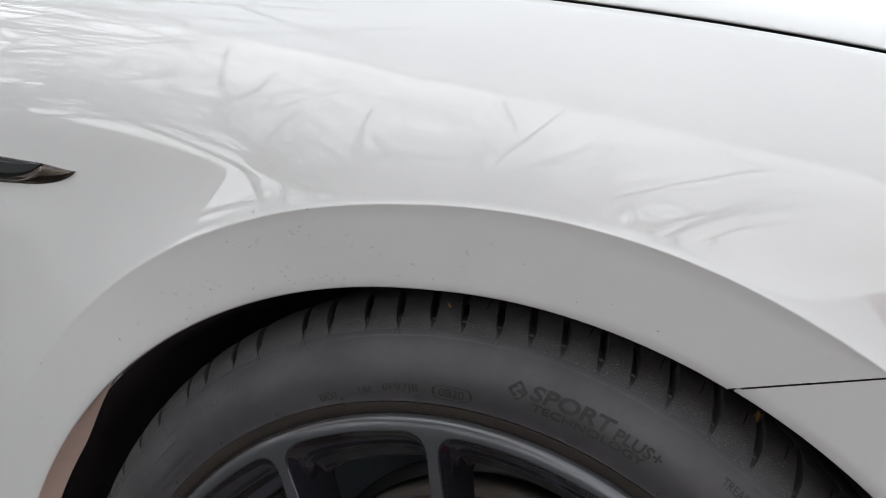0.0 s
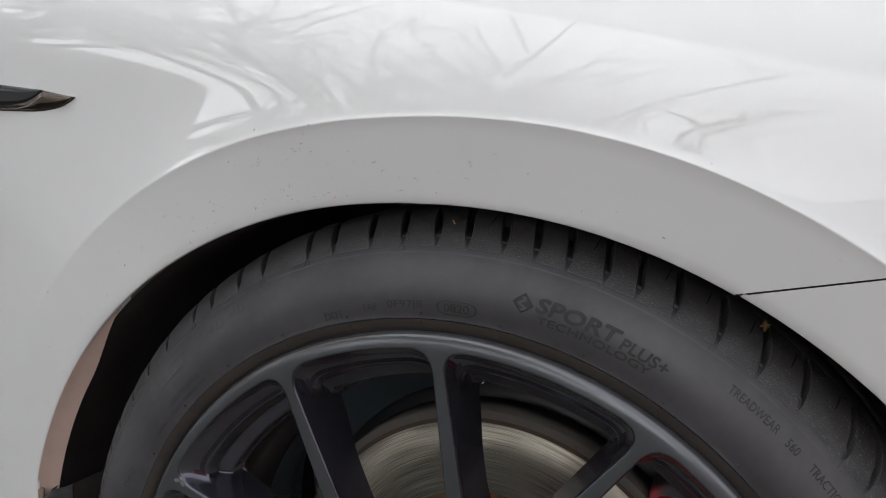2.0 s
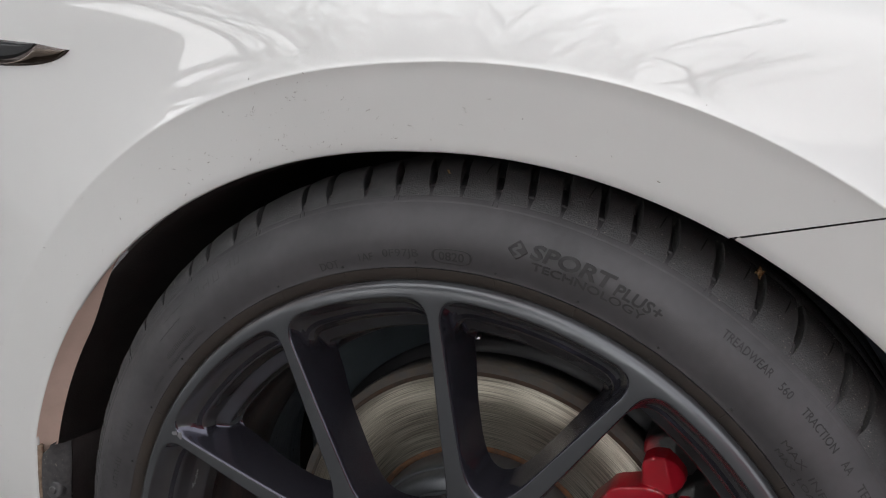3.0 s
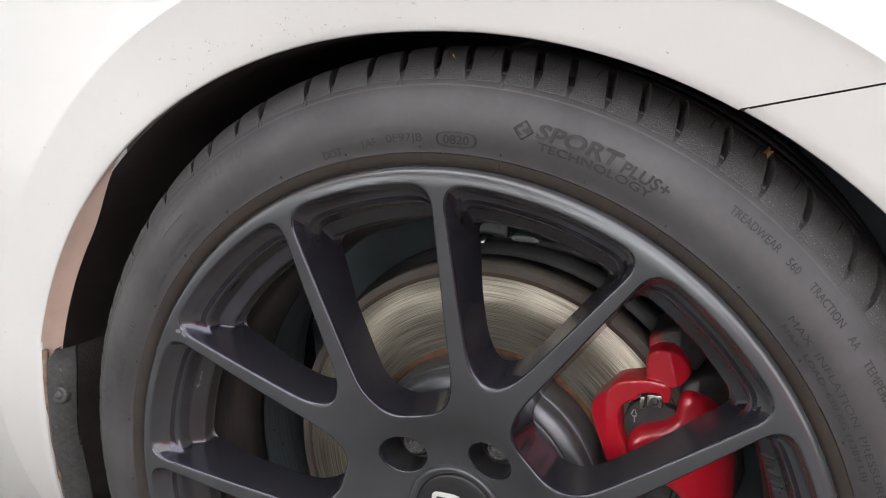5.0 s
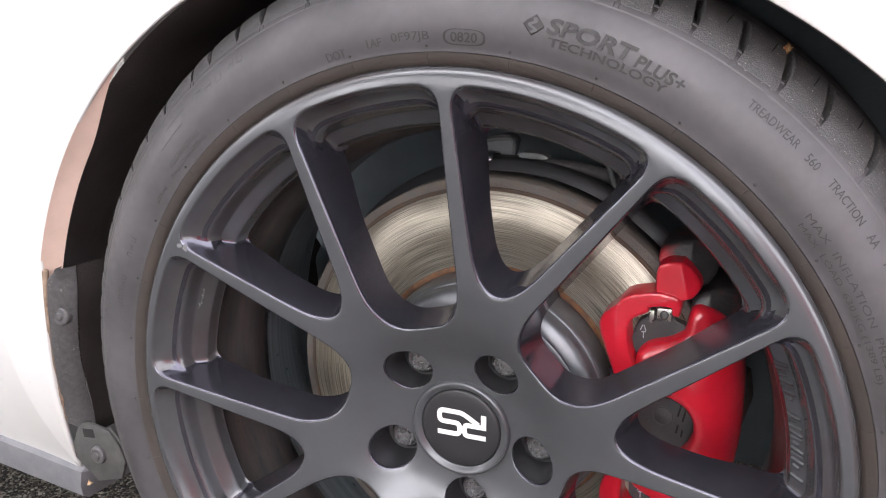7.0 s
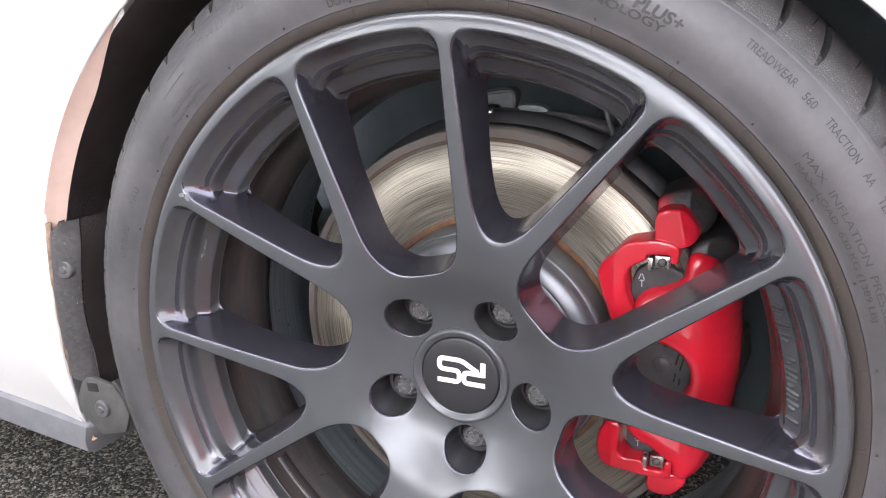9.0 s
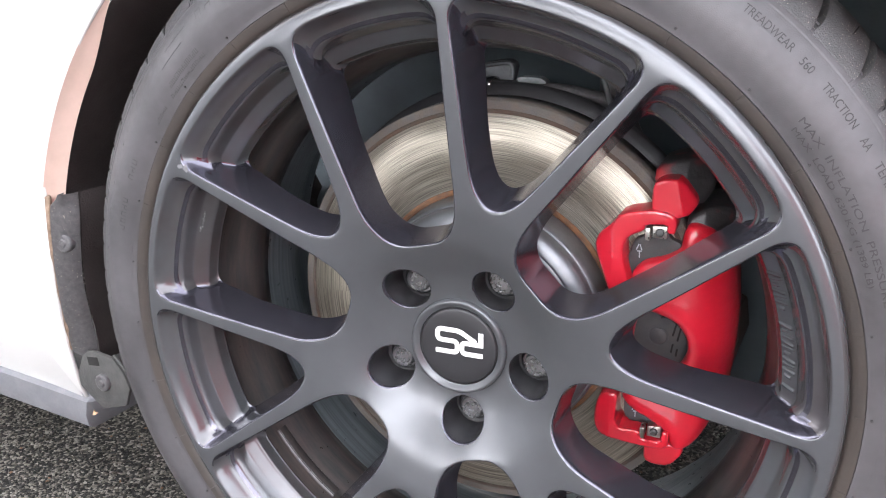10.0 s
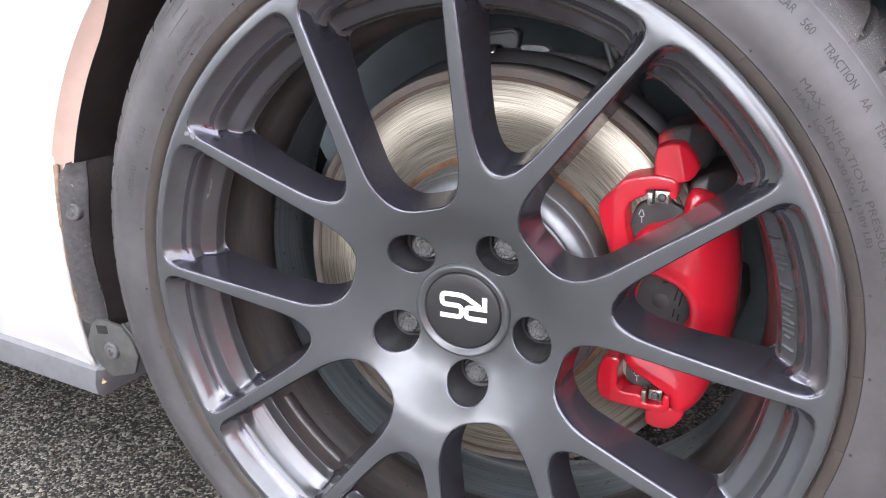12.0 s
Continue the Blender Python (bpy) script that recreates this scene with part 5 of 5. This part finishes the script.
# stone chips in the paint, thickest round the arch
cv, cf = [], []
for _ in range(120):
    phi = radians(rnd.gauss(108, 17))
    q = abs(rnd.gauss(0, 0.026)) + 0.004
    r = lip_radius(phi) + q
    x, z = ARCH[0] + r * math.cos(phi), ARCH[1] + r * math.sin(phi)
    if x < -0.36 or (x > SEAM[0] and z < seam_z(x) + 0.004):
        continue
    flake(cv, cf, (x, body_y(x, z), z), (0.1, -1, 0.05), rnd.choice((0.0002, 0.0002, 0.00025, 0.0003, 0.0005)), rnd.choice((1, 1, 1.6, 2.8)))
for _ in range(60):
    x, z = rnd.uniform(-0.55, -0.30), rnd.uniform(0.25, 0.62)
    r = math.hypot(x - ARCH[0], z - ARCH[1])
    if r > 0.385 and z < 0.66:
        flake(cv, cf, (x, body_y(x, z), z), (0, -1, 0), rnd.choice((0.0003, 0.0004, 0.0006)), rnd.choice((1, 1, 2.2)))
for _ in range(30):          # longer curled scratches, most of them above the tyre
    phi = radians(rnd.gauss(97, 13))
    r = lip_radius(phi) + rnd.triangular(0.003, 0.046, 0.012)
    x, z = ARCH[0] + r * math.cos(phi), ARCH[1] + r * math.sin(phi)
    turn_ = rnd.uniform(-0.5, 0.5)
    for j in range(rnd.randint(2, 4)):
        px, pz = x + 0.0011 * j * math.cos(turn_), z + 0.0011 * j * math.sin(turn_)
        flake(cv, cf, (px, body_y(px, pz), pz), (0.02, -1, 0.02), rnd.choice((0.00018, 0.00024, 0.0003)), 2.6, turn_)
        turn_ += rnd.uniform(-0.7, 0.7)
tagged(part("paint_chips", mesh_from(cv, cf, "chips", False), chip_dark, car, "tiny dark stone chips"), kind="stuff")
# sandy grains on the tread
gv2, gf2 = [], []
for _ in range(1500):
    a = radians(rnd.triangular(10, 100, 42))
    i = rnd.random() ** 0.8
    r, d = PROFILE[int(i * (len(PROFILE) - 1))]
    d += rnd.uniform(-0.001, 0.001)
    flake(gv2, gf2, (r * math.cos(a), -d - 0.0002, r * math.sin(a)), (math.cos(a), -0.7, math.sin(a)), rnd.choice((0.00012, 0.00016, 0.0002, 0.00035)))
for _ in range(420):
    a = radians(rnd.uniform(96, 172))
    r, d = PROFILE[rnd.randint(4, 9)]
    flake(gv2, gf2, ((r + 0.0003) * math.cos(a), -d - 0.0001, (r + 0.0003) * math.sin(a)), (math.cos(a), -0.5, math.sin(a)), rnd.choice((0.0001, 0.00015, 0.0002, 0.0004)))
tagged(part("sand", mesh_from(gv2, gf2, "grains", False), sand, wheel, "pale sand grains on the tread"), kind="stuff")


def scrap(parent, p, n, size, twist, long=1.6):
    """A curled leaf scrap: a ragged sheet rolled over itself."""
    n = Vector(n).normalized()
    side = n.orthogonal().normalized()
    side = Matrix.Rotation(twist, 3, n) @ side
    up = n.cross(side)
    v = []
    for i in range(7):
        for j in range(6):
            w = -1.9 + 3.6 * j / 5
            ragged = 1 + 0.3 * math.sin(i * 2.3 + j * 1.7)
            length = (i / 3 - 1) * size * long * (1 - 0.45 * abs(j / 2.5 - 1) ** 2) * ragged
            v.append(Vector(p) + side * length + up * (size * 0.55 * math.sin(w) * ragged) + n * (size * 0.5 * (1 - math.cos(w)) + 0.0002))
    return part("leaf_scrap", mesh_from(v, grid_faces(7, 6), "scrap"), leaf_brown, parent, "curled brown leaf scrap")


a = radians(89.6)
scrap(wheel, (0.3250 * math.cos(a), -0.0168, 0.3250 * math.sin(a)), (0, -1, 0.8), 0.0012, 1.2, 1.6)
a = radians(54.2)
scrap(wheel, (0.3306 * math.cos(a), 0.002, 0.3306 * math.sin(a)), (math.cos(a), -0.8, math.sin(a)), 0.0036, 0.4, 1.1)
# a scuffed nick on one spoke
v, f = [], []
for k in range(7):
    a = radians(148.3 + rnd.uniform(-0.7, 0.7))
    r = 0.2405 + rnd.uniform(-0.004, 0.004)
    flake(v, f, (r * math.cos(a), -face_d(r), r * math.sin(a)), (0, -1, 0), 0.0017, 1.2)
part("kerb_nick", mesh_from(v, f, "nick"), scuff, wheel, "pale scuffed nick")

# pale grit on the flap
v, f = [], []
for _ in range(150):
    i, j = rnd.randint(3, FN - 2), rnd.choice((2, 2, 3, 3, 4))
    a, b_ = Vector(fv[i * 6 + j]), Vector(fv[i * 6 + j + 1])
    t = rnd.random()
    flake(v, f, a + (b_ - a) * t + Vector((0, -0.0003, rnd.uniform(-0.002, 0.002))), (0.3, -1, 0.1), rnd.choice((0.0001, 0.00013, 0.0002, 0.0004)), rnd.choice((1, 1.5, 3)))
tagged(part("grit", mesh_from(v, f, "grit", False), sand, car, "pale grit stuck to the flap"), kind="stuff")
# dust specks and fine scratches on the rim's face
speck = material("dust_speck", (0.11, 0.108, 0.107), 0.95, color2=(0.075, 0.073, 0.072), cscale=900)
v, f = [], []
spots = np.array([(rnd.uniform(-0.255, 0.255), rnd.uniform(-0.255, 0.255)) for _ in range(170)])
ok = (np.hypot(spots[:, 0], spots[:, 1]) < 0.255) & (np.hypot(spots[:, 0], spots[:, 1]) > 0.040)
for lp in front_loops:
    ok &= ~inside(lp, spots) & ~near(lp, spots, 0.002)
for x, z in spots[ok]:
    r = math.hypot(x, z)
    flake(v, f, (x, -face_d(r), z), (0, -1, 0), rnd.choice((0.00005, 0.00006, 0.00007, 0.00012)), rnd.choice((1, 1, 1, 2.5, 4)))
for _ in range(260):
    a = rnd.uniform(0, 2 * math.pi)
    q = rnd.random()
    r = 0.2235 + 0.0190 * q
    p = (r * math.cos(a), r * math.sin(a))
    spread = abs((math.degrees(a) - V_AT + 15) % 30 - 15)
    if spread > 10.5:
        continue
    d = ledge_d(r)
    flake(v, f, (p[0] * 0.9995, -d - 0.0001, p[1] * 0.9995), (-0.6 * math.cos(a), -0.8, -0.6 * math.sin(a)), rnd.choice((0.00005, 0.00006, 0.0001)), rnd.choice((1, 1, 2)))
tagged(part("dust", mesh_from(v, f, "specks", False), speck, wheel, "tiny pale dust specks"), kind="stuff")
# worn streak on the barrel's ledge in one opening
v, f = [], []
for k in range(16):
    t = k / 15
    a = radians(158.4 + 4.6 * t + rnd.uniform(-0.15, 0.15))
    r = 0.2275 + rnd.uniform(-0.0008, 0.0008)
    d = ledge_d(r)
    flake(v, f, ((r - 0.0002) * math.cos(a), -d - 0.0003, (r - 0.0002) * math.sin(a)), (-0.65 * math.cos(a), -0.75, -0.65 * math.sin(a)), rnd.choice((0.0003, 0.0004, 0.0007)), 1.5)
part("worn_streak", mesh_from(v, f, "streak"), scuff, wheel, "pale worn streak")

# stone chips of the asphalt surface, where it is seen close
pebble = []
for c1, c2 in (((0.042, 0.038, 0.032), (0.068, 0.060, 0.049)), ((0.15, 0.142, 0.125), (0.24, 0.23, 0.205)), ((0.11, 0.068, 0.042), (0.16, 0.10, 0.065)), ((0.012, 0.0118, 0.0112), (0.022, 0.021, 0.019))):
    pebble.append(material("road_chip", c1, 0.9, color2=c2, cscale=90, spec=0.2))
for mat, count in zip(pebble, (4200, 620, 700, 8500)):
    v, f = [], []
    for _ in range(count):
        x, y = rnd.uniform(-1.15, 0.25), rnd.uniform(-0.25, 0.95)
        sz = rnd.triangular(0.0012, 0.0040, 0.0018)
        o = len(v)
        w0 = rnd.uniform(0, 6.28)
        top = rnd.uniform(0.0008, 0.0022)
        k = 5
        st = rnd.uniform(0.6, 1.0)
        for lvl, (g, h) in enumerate(((1.0, -0.001), (0.85, top * 0.7), (0.45, top))):
            for i in range(k):
                w = w0 + 2 * math.pi * i / k
                q = sz * g * (1 + 0.25 * math.sin(i * 2.3 + w0))
                cx0, cy0 = q * math.cos(w), q * math.sin(w) * st
                v.append((x + cx0 * math.cos(w0) - cy0 * math.sin(w0), y + cx0 * math.sin(w0) + cy0 * math.cos(w0), h))
        f += [tuple(o + q for q in face) for face in grid_faces(3, k, True)]
        f.append(tuple(o + 2 * k + i for i in range(k)))
    tagged(part("gravel", mesh_from(v, f, "chips", False), mat), "stone chips bedded in the dark asphalt", "gravel", kind="stuff")
